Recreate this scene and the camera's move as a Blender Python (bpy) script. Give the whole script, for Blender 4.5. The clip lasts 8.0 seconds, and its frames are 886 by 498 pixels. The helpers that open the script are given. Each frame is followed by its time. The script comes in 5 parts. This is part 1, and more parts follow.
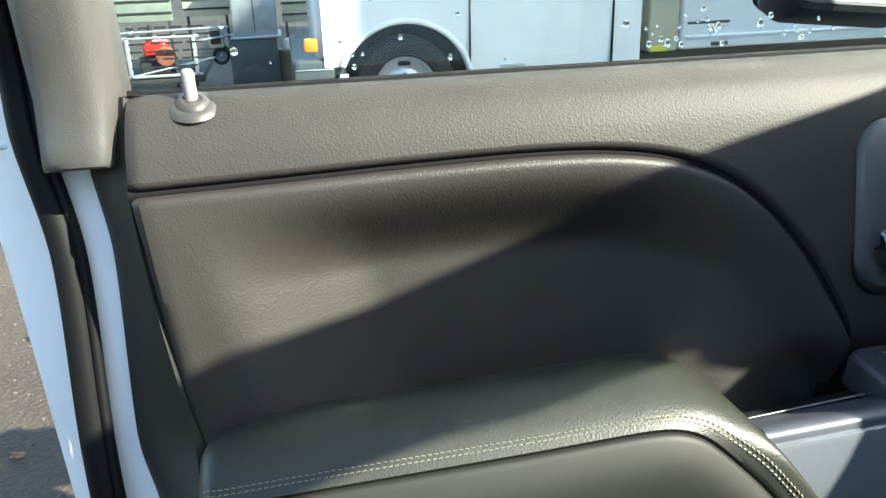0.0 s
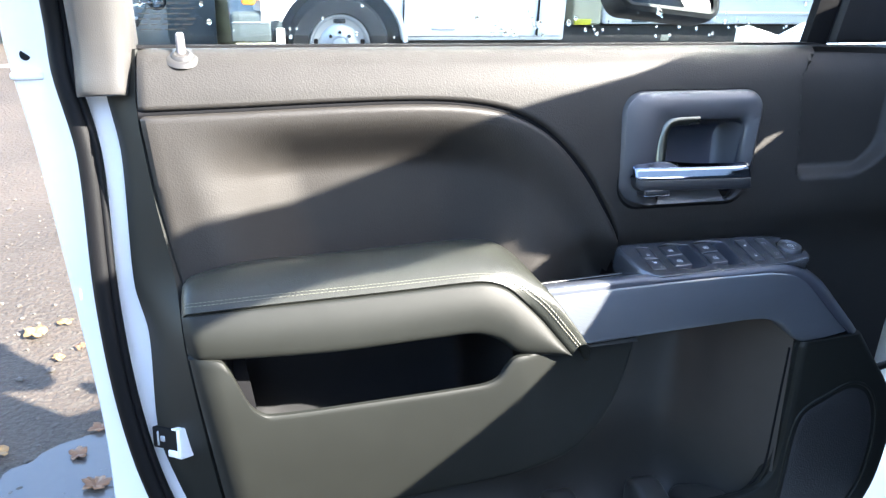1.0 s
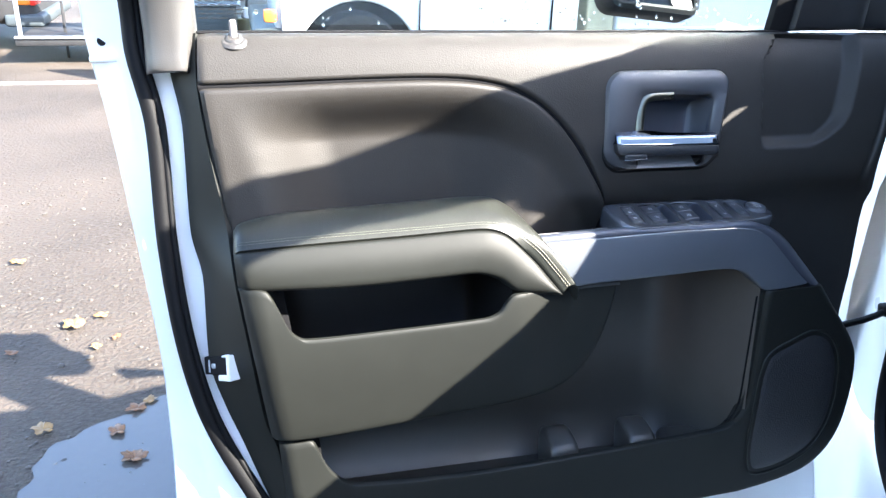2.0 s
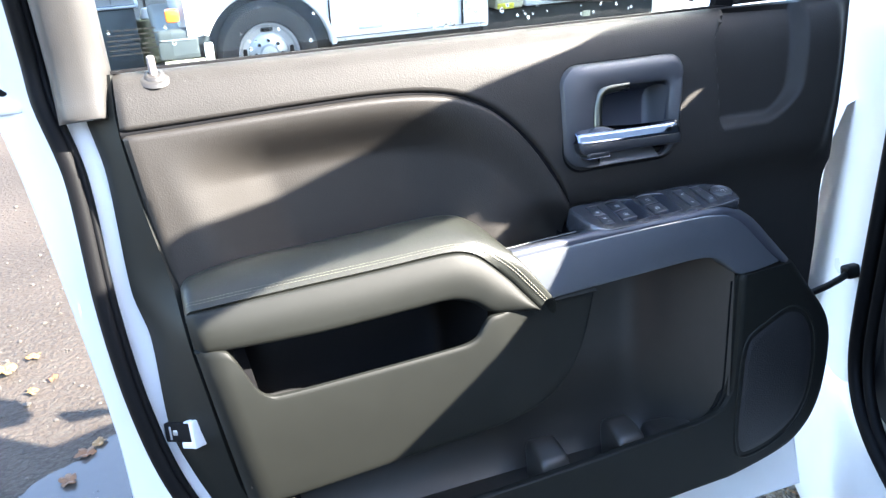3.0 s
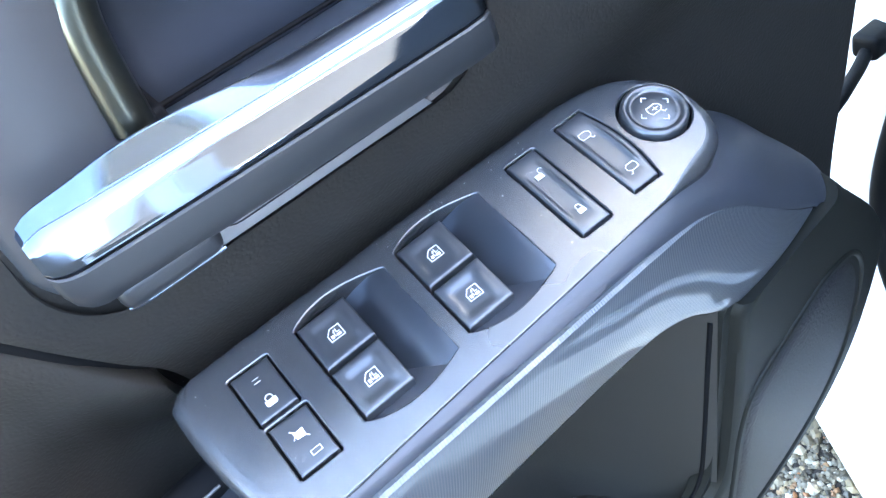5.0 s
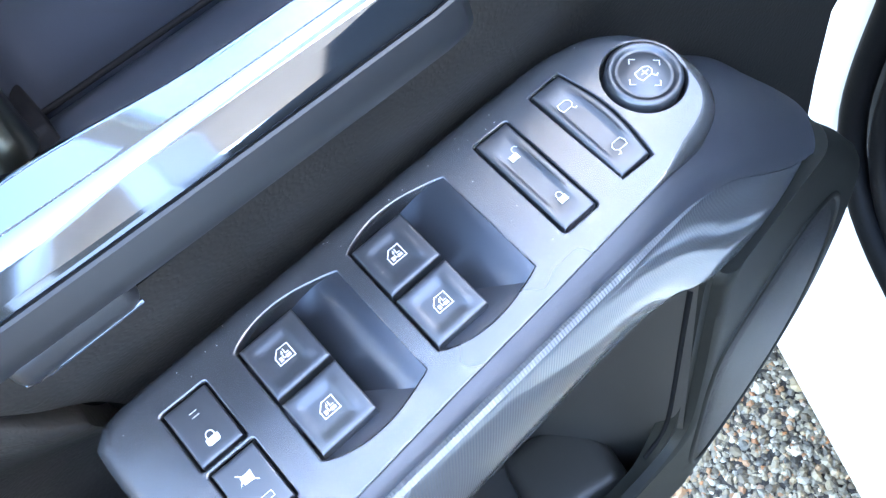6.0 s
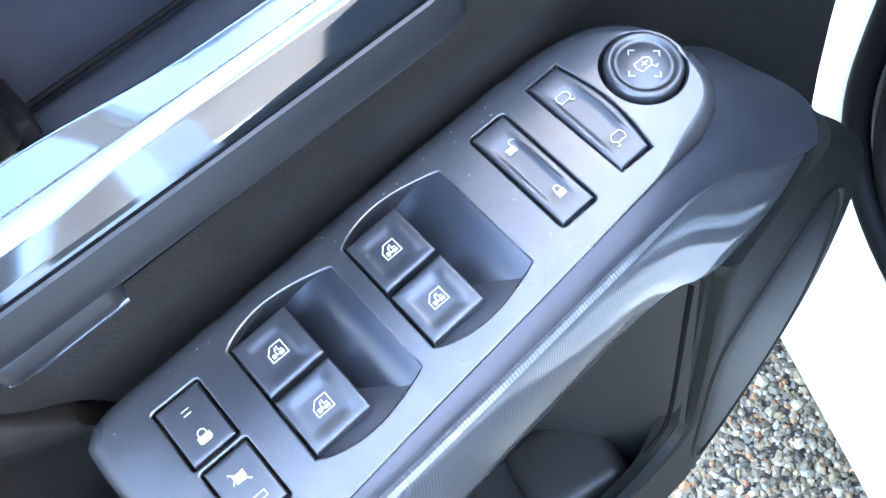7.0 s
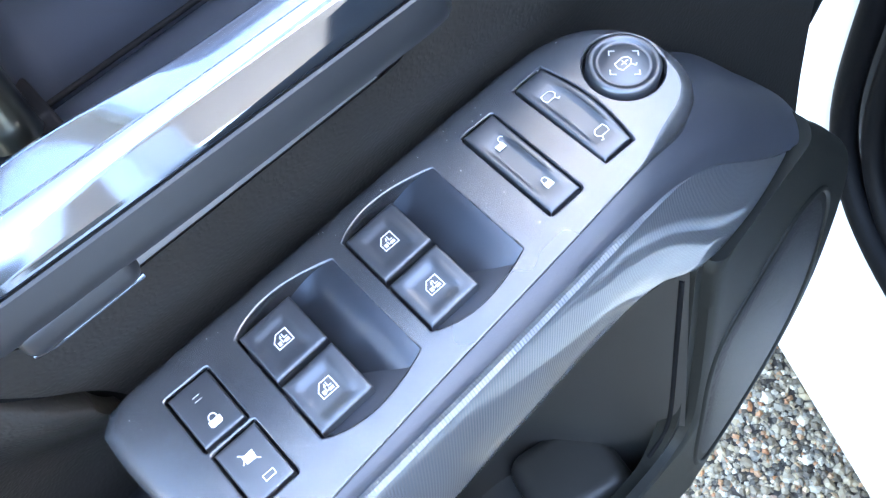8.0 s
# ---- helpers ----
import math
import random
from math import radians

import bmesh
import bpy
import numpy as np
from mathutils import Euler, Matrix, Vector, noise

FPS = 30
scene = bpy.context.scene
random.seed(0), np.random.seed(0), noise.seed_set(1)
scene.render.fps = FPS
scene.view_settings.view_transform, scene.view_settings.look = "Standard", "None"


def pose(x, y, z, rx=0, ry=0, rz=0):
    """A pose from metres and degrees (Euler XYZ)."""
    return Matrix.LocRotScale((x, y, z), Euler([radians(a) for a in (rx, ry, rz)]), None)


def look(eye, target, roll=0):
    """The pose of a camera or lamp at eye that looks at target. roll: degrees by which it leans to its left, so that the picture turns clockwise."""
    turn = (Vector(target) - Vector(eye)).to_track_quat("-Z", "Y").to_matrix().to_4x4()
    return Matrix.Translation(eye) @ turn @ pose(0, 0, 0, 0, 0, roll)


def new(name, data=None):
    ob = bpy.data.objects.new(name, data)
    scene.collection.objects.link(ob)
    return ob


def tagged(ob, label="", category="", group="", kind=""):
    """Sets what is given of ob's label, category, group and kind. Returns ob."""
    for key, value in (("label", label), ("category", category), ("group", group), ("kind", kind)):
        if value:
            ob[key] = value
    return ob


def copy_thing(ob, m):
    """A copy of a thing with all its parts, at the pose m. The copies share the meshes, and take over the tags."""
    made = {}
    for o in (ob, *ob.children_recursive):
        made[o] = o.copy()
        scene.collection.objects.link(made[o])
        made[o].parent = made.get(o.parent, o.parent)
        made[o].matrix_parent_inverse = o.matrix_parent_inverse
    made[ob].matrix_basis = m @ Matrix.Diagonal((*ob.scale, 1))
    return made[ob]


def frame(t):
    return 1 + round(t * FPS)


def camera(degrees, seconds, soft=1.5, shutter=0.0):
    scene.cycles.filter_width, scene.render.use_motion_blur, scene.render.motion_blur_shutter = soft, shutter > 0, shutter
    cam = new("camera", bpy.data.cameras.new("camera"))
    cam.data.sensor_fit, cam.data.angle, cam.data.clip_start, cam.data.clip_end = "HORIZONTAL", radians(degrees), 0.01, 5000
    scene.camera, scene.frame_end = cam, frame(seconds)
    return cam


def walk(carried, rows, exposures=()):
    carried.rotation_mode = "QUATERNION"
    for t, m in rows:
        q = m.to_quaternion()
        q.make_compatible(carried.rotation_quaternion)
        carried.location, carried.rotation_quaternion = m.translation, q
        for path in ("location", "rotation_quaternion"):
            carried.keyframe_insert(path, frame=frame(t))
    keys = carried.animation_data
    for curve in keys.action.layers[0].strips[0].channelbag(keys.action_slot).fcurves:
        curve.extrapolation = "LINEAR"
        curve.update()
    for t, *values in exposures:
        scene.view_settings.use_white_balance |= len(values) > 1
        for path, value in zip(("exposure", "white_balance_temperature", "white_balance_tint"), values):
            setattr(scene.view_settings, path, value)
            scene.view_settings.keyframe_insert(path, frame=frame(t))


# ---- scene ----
cam = camera(57.3, 8.0, soft=1.35)
PATH = [
    (0, look((0.1299, -0.5881, 1.4008), (0.2961, 0.3218, 1.0360), -1.81)),
    (0.5, look((0.1506, -0.7587, 1.4668), (0.3510, 0.1252, 1.0444), 0.43)),
    (1, look((0.1049, -0.9002, 1.4678), (0.3516, -0.0219, 1.0582), 2.60)),
    (1.2, look((0.0889, -0.9411, 1.4482), (0.3489, -0.0614, 1.0502), 3.53)),
    (1.5, look((0.0876, -1.0119, 1.4427), (0.3380, -0.1273, 1.0493), 3.42)),
    (1.7, look((0.0845, -1.0766, 1.4459), (0.3235, -0.1865, 1.0579), 2.79)),
    (2.8, look((0.0276, -1.0624, 1.4796), (0.2940, -0.1840, 1.0828), -1.40)),
    (3, look((0.0548, -0.9783, 1.4842), (0.3592, -0.1214, 1.0682), -2.59)),
    (3.5, look((0.2454, -0.7380, 1.4341), (0.6005, 0.0699, 0.9638), -6.09)),
    (4, look((0.4377, -0.5093, 1.3911), (0.7399, 0.2416, 0.8039), -12.00)),
    (4.5, look((0.5299, -0.3479, 1.3445), (0.8365, 0.3068, 0.6536), -14.82)),
    (5, look((0.5886, -0.2752, 1.3197), (0.8607, 0.2902, 0.5410), -16.43)),
    (5.2, look((0.5993, -0.2511, 1.3191), (0.8692, 0.2553, 0.5001), -14.29)),
    (6.5, look((0.6242, -0.2230, 1.3049), (0.8488, 0.2155, 0.4347), -16.52)),
    (7, look((0.6243, -0.2238, 1.3053), (0.8487, 0.2141, 0.4347), -16.38)),
    (7.5, look((0.6220, -0.2271, 1.3061), (0.8524, 0.2147, 0.4391), -16.18)),
    (8, look((0.6128, -0.2420, 1.3096), (0.8622, 0.2255, 0.4615), -17.16)),
]
walk(cam, PATH, exposures=[(0, 2.45, 6550, -1), (0.5, 3.38, 6350, 6), (1.0, 3.58, 6300, 10), (1.5, 3.60, 6280, 11), (3.0, 3.62, 6350, 11), (3.5, 3.66, 6100, 10), (4.0, 4.58, 5950, 5), (4.5, 4.76, 6450, 6), (5.0, 4.95, 6850, 8), (8, 4.90, 6950, 10)])

# ---- world and sun ----
SUN_AZ, SUN_EL = 50.0, 36.0   # from -y towards +x, above the ground
sun_dir = Vector((math.sin(radians(SUN_AZ)) * math.cos(radians(SUN_EL)),
                  -math.cos(radians(SUN_AZ)) * math.cos(radians(SUN_EL)), math.sin(radians(SUN_EL))))
world = bpy.data.worlds.new("sky")
scene.world = world
world.use_nodes = True
sky = world.node_tree.nodes.new("ShaderNodeTexSky")
sky.sky_type = "NISHITA"
sky.sun_disc = False
sky.air_density, sky.dust_density = 1.0, 1.0
sky.sun_elevation = radians(SUN_EL)
sky.sun_rotation = math.atan2(sun_dir.x, sun_dir.y)
back = world.node_tree.nodes["Background"]
back.inputs[1].default_value = 0.114
world.node_tree.links.new(sky.outputs[0], back.inputs[0])
lamp = bpy.data.lights.new("sun", "SUN")
lamp.energy, lamp.angle, lamp.color = 4.5, radians(0.5), (1.0, 0.93, 0.82)
sun = new("sun", lamp)
sun.matrix_world = look(sun_dir * 20, (0, 0, 0))


# ---- materials ----
def mat(name, color, rough=0.5, metal=0.0, var=0.12, scale=40.0, bump=0.0, bump_scale=300.0, coat=0.0,
        spec=0.5, stain=0.0, stain_scale=6.0, cells=0.0, cell_scale=900.0, rough_var=0.06, sheen=0.0):
    m = bpy.data.materials.new(name)
    m.use_nodes = True
    nt = m.node_tree
    N, L = nt.nodes, nt.links
    b = N["Principled BSDF"]
    b.inputs["Roughness"].default_value = rough
    b.inputs["Metallic"].default_value = metal
    b.inputs["Coat Weight"].default_value = coat
    b.inputs["Coat Roughness"].default_value = 0.05
    b.inputs["Specular IOR Level"].default_value = spec
    b.inputs["Sheen Weight"].default_value = sheen
    tc = N.new("ShaderNodeTexCoord")
    n1 = N.new("ShaderNodeTexNoise")
    n1.inputs["Scale"].default_value = scale
    n1.inputs["Detail"].default_value = 6
    L.new(tc.outputs["Object"], n1.inputs["Vector"])
    n2 = N.new("ShaderNodeTexNoise")
    n2.inputs["Scale"].default_value = stain_scale
    n2.inputs["Detail"].default_value = 4
    L.new(tc.outputs["Object"], n2.inputs["Vector"])
    ramp = N.new("ShaderNodeMapRange")
    ramp.inputs["To Min"].default_value, ramp.inputs["To Max"].default_value = 1 - var, 1 + var
    L.new(n1.outputs[0], ramp.inputs["Value"])
    ramp2 = N.new("ShaderNodeMapRange")
    ramp2.inputs["From Min"].default_value, ramp2.inputs["From Max"].default_value = 0.35, 0.7
    ramp2.inputs["To Min"].default_value, ramp2.inputs["To Max"].default_value = 1 - stain, 1 + stain
    L.new(n2.outputs[0], ramp2.inputs["Value"])
    mul = N.new("ShaderNodeMath")
    mul.operation = "MULTIPLY"
    L.new(ramp.outputs[0], mul.inputs[0])
    L.new(ramp2.outputs[0], mul.inputs[1])
    mix = N.new("ShaderNodeVectorMath")
    mix.operation = "SCALE"
    mix.inputs[0].default_value = color
    L.new(mul.outputs[0], mix.inputs["Scale"])
    L.new(mix.outputs[0], b.inputs["Base Color"])
    rr = N.new("ShaderNodeMapRange")
    rr.inputs["To Min"].default_value, rr.inputs["To Max"].default_value = max(0, rough - rough_var), rough + rough_var
    L.new(n2.outputs[0], rr.inputs["Value"])
    L.new(rr.outputs[0], b.inputs["Roughness"])
    if bump or cells:
        bp = N.new("ShaderNodeBump")
        bp.inputs["Strength"].default_value = 1.0
        bp.inputs["Distance"].default_value = max(bump, cells)
        if cells:
            vo = N.new("ShaderNodeTexVoronoi")
            vo.inputs["Scale"].default_value = cell_scale
            vo.feature = "SMOOTH_F1"
            wob = N.new("ShaderNodeTexNoise")
            wob.inputs["Scale"].default_value = cell_scale * 0.25
            L.new(tc.outputs["Object"], wob.inputs["Vector"])
            add = N.new("ShaderNodeVectorMath")
            add.operation = "MULTIPLY_ADD"
            add.inputs[1].default_value = (2.0 / cell_scale,) * 3
            L.new(wob.outputs[1], add.inputs[0])
            L.new(tc.outputs["Object"], add.inputs[2])
            L.new(add.outputs[0], vo.inputs["Vector"])
            L.new(vo.outputs["Distance"], bp.inputs["Height"])
        else:
            nb = N.new("ShaderNodeTexNoise")
            nb.inputs["Scale"].default_value = bump_scale
            nb.inputs["Detail"].default_value = 5
            L.new(tc.outputs["Object"], nb.inputs["Vector"])
            L.new(nb.outputs[0], bp.inputs["Height"])
        L.new(bp.outputs[0], b.inputs["Normal"])
    return m


VINYL = mat("grained_vinyl", (0.0265, 0.0245, 0.0225), 0.52, cells=0.00022, cell_scale=620, spec=0.22, stain=0.06, stain_scale=9)
INSERT = mat("soft_insert_vinyl", (0.0285, 0.0260, 0.0234), 0.46, cells=0.00020, cell_scale=640, spec=0.28, stain=0.08)
LEATHER = mat("stitched_leather", (0.0192, 0.0203, 0.0166), 0.40, cells=0.00018, cell_scale=700, spec=0.32, stain=0.06)
PLASTIC = mat("moulded_plastic", (0.0118, 0.0126, 0.0108), 0.53, spec=0.24, bump=0.00006, bump_scale=1800, stain=0.07)
BIN = mat("bin_plastic", (0.039, 0.036, 0.032), 0.38, spec=0.6, bump=0.00006, bump_scale=1600, stain=0.08)
DARK = mat("dark_plastic", (0.016, 0.0165, 0.018), 0.45, spec=0.3, bump=0.00006, bump_scale=1500, stain=0.1)
# near-black for rubber and joints, also painted where gaps lie in shade
GAP = mat("rubber_and_gap_shade", (0.006, 0.006, 0.007), 0.75, spec=0.12)
RUBBER = mat("weather_rubber", (0.004, 0.004, 0.0045), 0.55, spec=0.15, bump=0.0002, bump_scale=500)
SATIN_RIM = mat("satin_rim_plastic", (0.066, 0.073, 0.092), 0.42, metal=0.40, var=0.05, bump=0.00003, bump_scale=2600, stain=0.04)
SATIN = mat("satin_switch_plastic", (0.142, 0.150, 0.167), 0.27, metal=0.75, var=0.05, bump=0.00003, bump_scale=2600, stain=0.04)
KEY = mat("satin_key_plastic", (0.125, 0.133, 0.150), 0.33, metal=0.75, var=0.05, bump=0.00003, bump_scale=2600)
WELL = mat("switch_well_plastic", (0.10, 0.112, 0.138), 0.30, metal=0.8, var=0.05, bump=0.00004, bump_scale=2600)
SILVERGREY = mat("painted_bezel", (0.078, 0.081, 0.090), 0.38, metal=0.38, var=0.05, stain=0.03)
CUP = mat("handle_cup_paint", (0.050, 0.058, 0.078), 0.32, metal=0.55, var=0.05)
POST = mat("post_cover_vinyl", (0.060, 0.057, 0.054), 0.36, cells=0.00013, cell_scale=820, stain=0.05)
MASONRY = mat("weathered_render", (0.10, 0.092, 0.080), 0.85, var=0.2, scale=3, stain=0.25, stain_scale=0.5, bump=0.004, bump_scale=30)
CHROME = mat("chrome", (0.205, 0.240, 0.305), 0.06, metal=1.0, var=0.02, rough_var=0.03)
WHITE = mat("white_car_paint", (0.80, 0.81, 0.82), 0.3, coat=0.6, var=0.02, stain=0.03)
DUST = mat("pale_dust", (0.32, 0.32, 0.31), 0.8)
ICON = mat("white_printing", (0.72, 0.73, 0.74), 0.5, var=0.05)
BRIGHT = mat("bright_satin_edge", (0.16, 0.16, 0.135), 0.27, metal=1.0, var=0.02)
THREAD = mat("pale_thread", (0.105, 0.103, 0.078), 0.7, var=0.15, scale=900)
STEEL = mat("wheel_steel", (0.45, 0.48, 0.52), 0.4, metal=0.6, stain=0.15)
TYRE = mat("tyre_rubber", (0.02, 0.02, 0.021), 0.8, bump=0.002, bump_scale=60)
ORANGE = mat("orange_lens", (0.75, 0.20, 0.02), 0.25)
RED = mat("red_lens", (0.6, 0.03, 0.02), 0.25)
TAN = mat("pale_metal_plate", (0.5, 0.48, 0.36), 0.5, stain=0.1)
YELLOW = mat("yellow_marking", (0.65, 0.6, 0.05), 0.5)
UNDER = mat("sooty_underbody", (0.02, 0.02, 0.021), 0.7, stain=0.3)
BUMPER = mat("grey_bumper", (0.052, 0.064, 0.070), 0.45, stain=0.15)


def ribbed():
    m = mat("ribbed_aluminium_look", (0.118, 0.131, 0.152), 0.42, metal=0.4, var=0.03, coat=1.0)
    nt = m.node_tree
    N, L = nt.nodes, nt.links
    tc = N.new("ShaderNodeTexCoord")
    mp = N.new("ShaderNodeMapping")
    mp.inputs["Rotation"].default_value = (0, radians(-14), 0)
    w = N.new("ShaderNodeTexWave")
    w.inputs["Scale"].default_value = 240
    w.bands_direction = "X"
    bp = N.new("ShaderNodeBump")
    bp.inputs["Distance"].default_value = 0.00026
    bp.inputs["Strength"].default_value = 0.58
    L.new(tc.outputs["Object"], mp.inputs[0])
    L.new(mp.outputs[0], w.inputs["Vector"])
    L.new(w.outputs["Fac"], bp.inputs["Height"])
    L.new(bp.outputs[0], N["Principled BSDF"].inputs["Normal"])
    return m


RIBBED = ribbed()


def glass_mat(name, color, rough=0.0):
    m = bpy.data.materials.new(name)
    m.use_nodes = True
    b = m.node_tree.nodes["Principled BSDF"]
    b.inputs["Base Color"].default_value = (*color, 1)
    b.inputs["Transmission Weight"].default_value = 1
    b.inputs["Roughness"].default_value = rough
    b.inputs["IOR"].default_value = 1.45
    return m


GLASS = glass_mat("tinted_glass", (0.74, 0.83, 0.82))
DROP = glass_mat("water_drop", (1, 1, 1))
DROP.node_tree.nodes["Principled BSDF"].inputs["IOR"].default_value = 1.33


def ground_mat():
    m = mat("worn_asphalt", (0.060, 0.048, 0.039), 0.7, spec=0.25, var=0.35, scale=60, stain=0.35, stain_scale=0.8,
            bump=0.012, bump_scale=55)
    nt = m.node_tree
    N, L = nt.nodes, nt.links
    b = N["Principled BSDF"]
    src = b.inputs["Base Color"].links[0].from_socket
    tc = N.new("ShaderNodeTexCoord")
    vo = N.new("ShaderNodeTexVoronoi")
    vo.inputs["Scale"].default_value = 75
    L.new(tc.outputs["Object"], vo.inputs["Vector"])
    sep = N.new("ShaderNodeSeparateColor")
    L.new(vo.outputs["Color"], sep.inputs[0])
    pick = N.new("ShaderNodeMapRange")
    pick.inputs["From Min"].default_value, pick.inputs["From Max"].default_value = 0.62, 1.0
    L.new(sep.outputs[0], pick.inputs["Value"])
    mx = N.new("ShaderNodeMix")
    mx.data_type = "RGBA"
    L.new(pick.outputs[0], mx.inputs["Factor"])
    L.new(src, mx.inputs["A"])
    mx.inputs["B"].default_value = (0.060, 0.052, 0.043, 1)
    L.new(mx.outputs["Result"], b.inputs["Base Color"])
    return m


ASPHALT = ground_mat()


def pebble_mat():
    m = bpy.data.materials.new("mixed_pebble")
    m.use_nodes = True
    N, L = m.node_tree.nodes, m.node_tree.links
    b = N["Principled BSDF"]
    g = N.new("ShaderNodeNewGeometry")
    r = N.new("ShaderNodeValToRGB")
    e = r.color_ramp.elements
    e[0].position, e[0].color = 0.0, (0.055, 0.045, 0.033, 1)
    e[1].position, e[1].color = 1.0, (0.62, 0.53, 0.40, 1)
    for p, c in ((0.22, (0.13, 0.098, 0.062)), (0.42, (0.27, 0.215, 0.14)), (0.58, (0.19, 0.17, 0.135)),
                 (0.76, (0.36, 0.27, 0.155)), (0.86, (0.34, 0.135, 0.05)), (0.90, (0.36, 0.32, 0.25))):
        x = e.new(p)
        x.color = (*c, 1)
    L.new(g.outputs["Random Per Island"], r.inputs[0])
    n = N.new("ShaderNodeTexNoise")
    n.inputs["Scale"].default_value = 220
    mp = N.new("ShaderNodeMapRange")
    mp.inputs["To Min"].default_value, mp.inputs["To Max"].default_value = 0.75, 1.25
    L.new(n.outputs[0], mp.inputs["Value"])
    v = N.new("ShaderNodeVectorMath")
    v.operation = "SCALE"
    L.new(r.outputs[0], v.inputs[0])
    L.new(mp.outputs[0], v.inputs["Scale"])
    L.new(v.outputs[0], b.inputs["Base Color"])
    b.inputs["Roughness"].default_value = 0.5
    return m


PEBBLE = pebble_mat()
GRIT = mat("dull_grit", (0.07, 0.062, 0.053), 0.7, var=0.4, scale=25)
LEAF = mat("wet_fallen_leaf", (0.16, 0.075, 0.03), 0.5, var=0.5, scale=60)
LEAF_PALE = mat("pale_fallen_leaf", (0.24, 0.14, 0.05), 0.5, var=0.4, scale=60)
WATER = mat("puddle_water", (0.085, 0.080, 0.074), 0.03, var=0.05, rough_var=0.01, spec=0.9)
PAINTLINE = mat("worn_line_paint", (0.5, 0.48, 0.45), 0.7, var=0.4, scale=30)


# ---- building helpers ----
def curve(pts, n):
    """n points at even steps along a smooth line through pts."""
    p = np.array(pts, float)
    q = np.vstack([2 * p[0] - p[1], p, 2 * p[-1] - p[-2]])
    out = []
    for i in range(1, len(q) - 2):
        a, b, c, d = q[i - 1:i + 3]
        for t in np.linspace(0, 1, 24, endpoint=False):
            m1, m2 = (c - a) / 2, (d - b) / 2
            lim = np.linalg.norm(c - b)
            m1 *= min(1, lim / (np.linalg.norm(m1) + 1e-9))
            m2 *= min(1, lim / (np.linalg.norm(m2) + 1e-9))
            out.append((2 * t ** 3 - 3 * t ** 2 + 1) * b + (t ** 3 - 2 * t ** 2 + t) * m1
                       + (-2 * t ** 3 + 3 * t ** 2) * c + (t ** 3 - t ** 2) * m2)
    out.append(q[-2])
    out = np.array(out)
    s = np.r_[0, np.cumsum(np.linalg.norm(np.diff(out, axis=0), axis=1))]
    w = np.linspace(0, s[-1], n)
    return np.stack([np.interp(w, s, out[:, k]) for k in range(out.shape[1])], 1)


def step(a, b, x):
    t = np.clip((np.asarray(x, float) - a) / (b - a), 0, 1)
    return t * t * (3 - 2 * t)


def mesh_object(name, verts, faces, material, smooth=True, angle=38):
    me = bpy.data.meshes.new(name)
    me.from_pydata([tuple(float(c) for c in v) for v in verts], [], faces)
    me.materials.append(material)
    bm = bmesh.new()
    bm.from_mesh(me)
    bmesh.ops.recalc_face_normals(bm, faces=bm.faces)
    bm.to_mesh(me)
    bm.free()
    if smooth:
        me.shade_smooth()
        me.set_sharp_from_angle(angle=radians(angle))
    return new(name, me)


def attach(ob, parent, label=""):
    ob.parent = parent
    if label:
        ob["label"] = label
    return ob


def part(name, bm, material, parent, label="", angle=38):
    me = bpy.data.meshes.new(name)
    bm.to_mesh(me)
    bm.free()
    me.materials.append(material)
    me.shade_smooth()
    me.set_sharp_from_angle(angle=radians(angle))
    return attach(new(name, me), parent, label)


def sheet(name, P, material, parent, label="", back=(0, 0.006, 0), keep=None, angle=38):
    """A surface from a grid of points P[row, column], with a thickness given by the vector back."""
    P = np.asarray(P, float)
    nv, nu = P.shape[:2]
    verts = P.reshape(-1, 3).tolist()
    faces = []
    for i in range(nv - 1):
        for j in range(nu - 1):
            if keep is not None:
                c = (P[i, j] + P[i + 1, j + 1]) / 2
                if not keep(*c):
                    continue
            faces.append((i * nu + j, i * nu + j + 1, (i + 1) * nu + j + 1, (i + 1) * nu + j))
    if back is not None:
        ring = [(0, j) for j in range(nu)] + [(i, nu - 1) for i in range(1, nv)] + \
               [(nv - 1, j) for j in range(nu - 2, -1, -1)] + [(i, 0) for i in range(nv - 2, 0, -1)]
        base = len(verts)
        for i, j in ring:
            verts.append((P[i, j] + np.array(back)).tolist())
        m = len(ring)
        for k in range(m):
            a, b = ring[k], ring[(k + 1) % m]
            faces.append((a[0] * nu + a[1], b[0] * nu + b[1], base + (k + 1) % m, base + k))
    ob = mesh_object(name, verts, faces, material, angle=angle)
    return attach(ob, parent, label)


def rim_steps(r, width, n=5, inner=14):
    """Fractions across a strip, packed close to both rims."""
    e = min(0.45, r / width)
    a = e * (1 - np.cos(np.linspace(0, math.pi / 2, n + 1)))
    return np.r_[a, np.linspace(e, 1 - e, inner)[1:-1], (1 - a)[::-1]]


def roll(d, r, depth):
    """How far a rim falls back at the distance d from it."""
    t = np.clip(1 - np.asarray(d, float) / r, 0, 1)
    return depth * (1 - np.sqrt(np.clip(1 - t * t, 0, 1)))


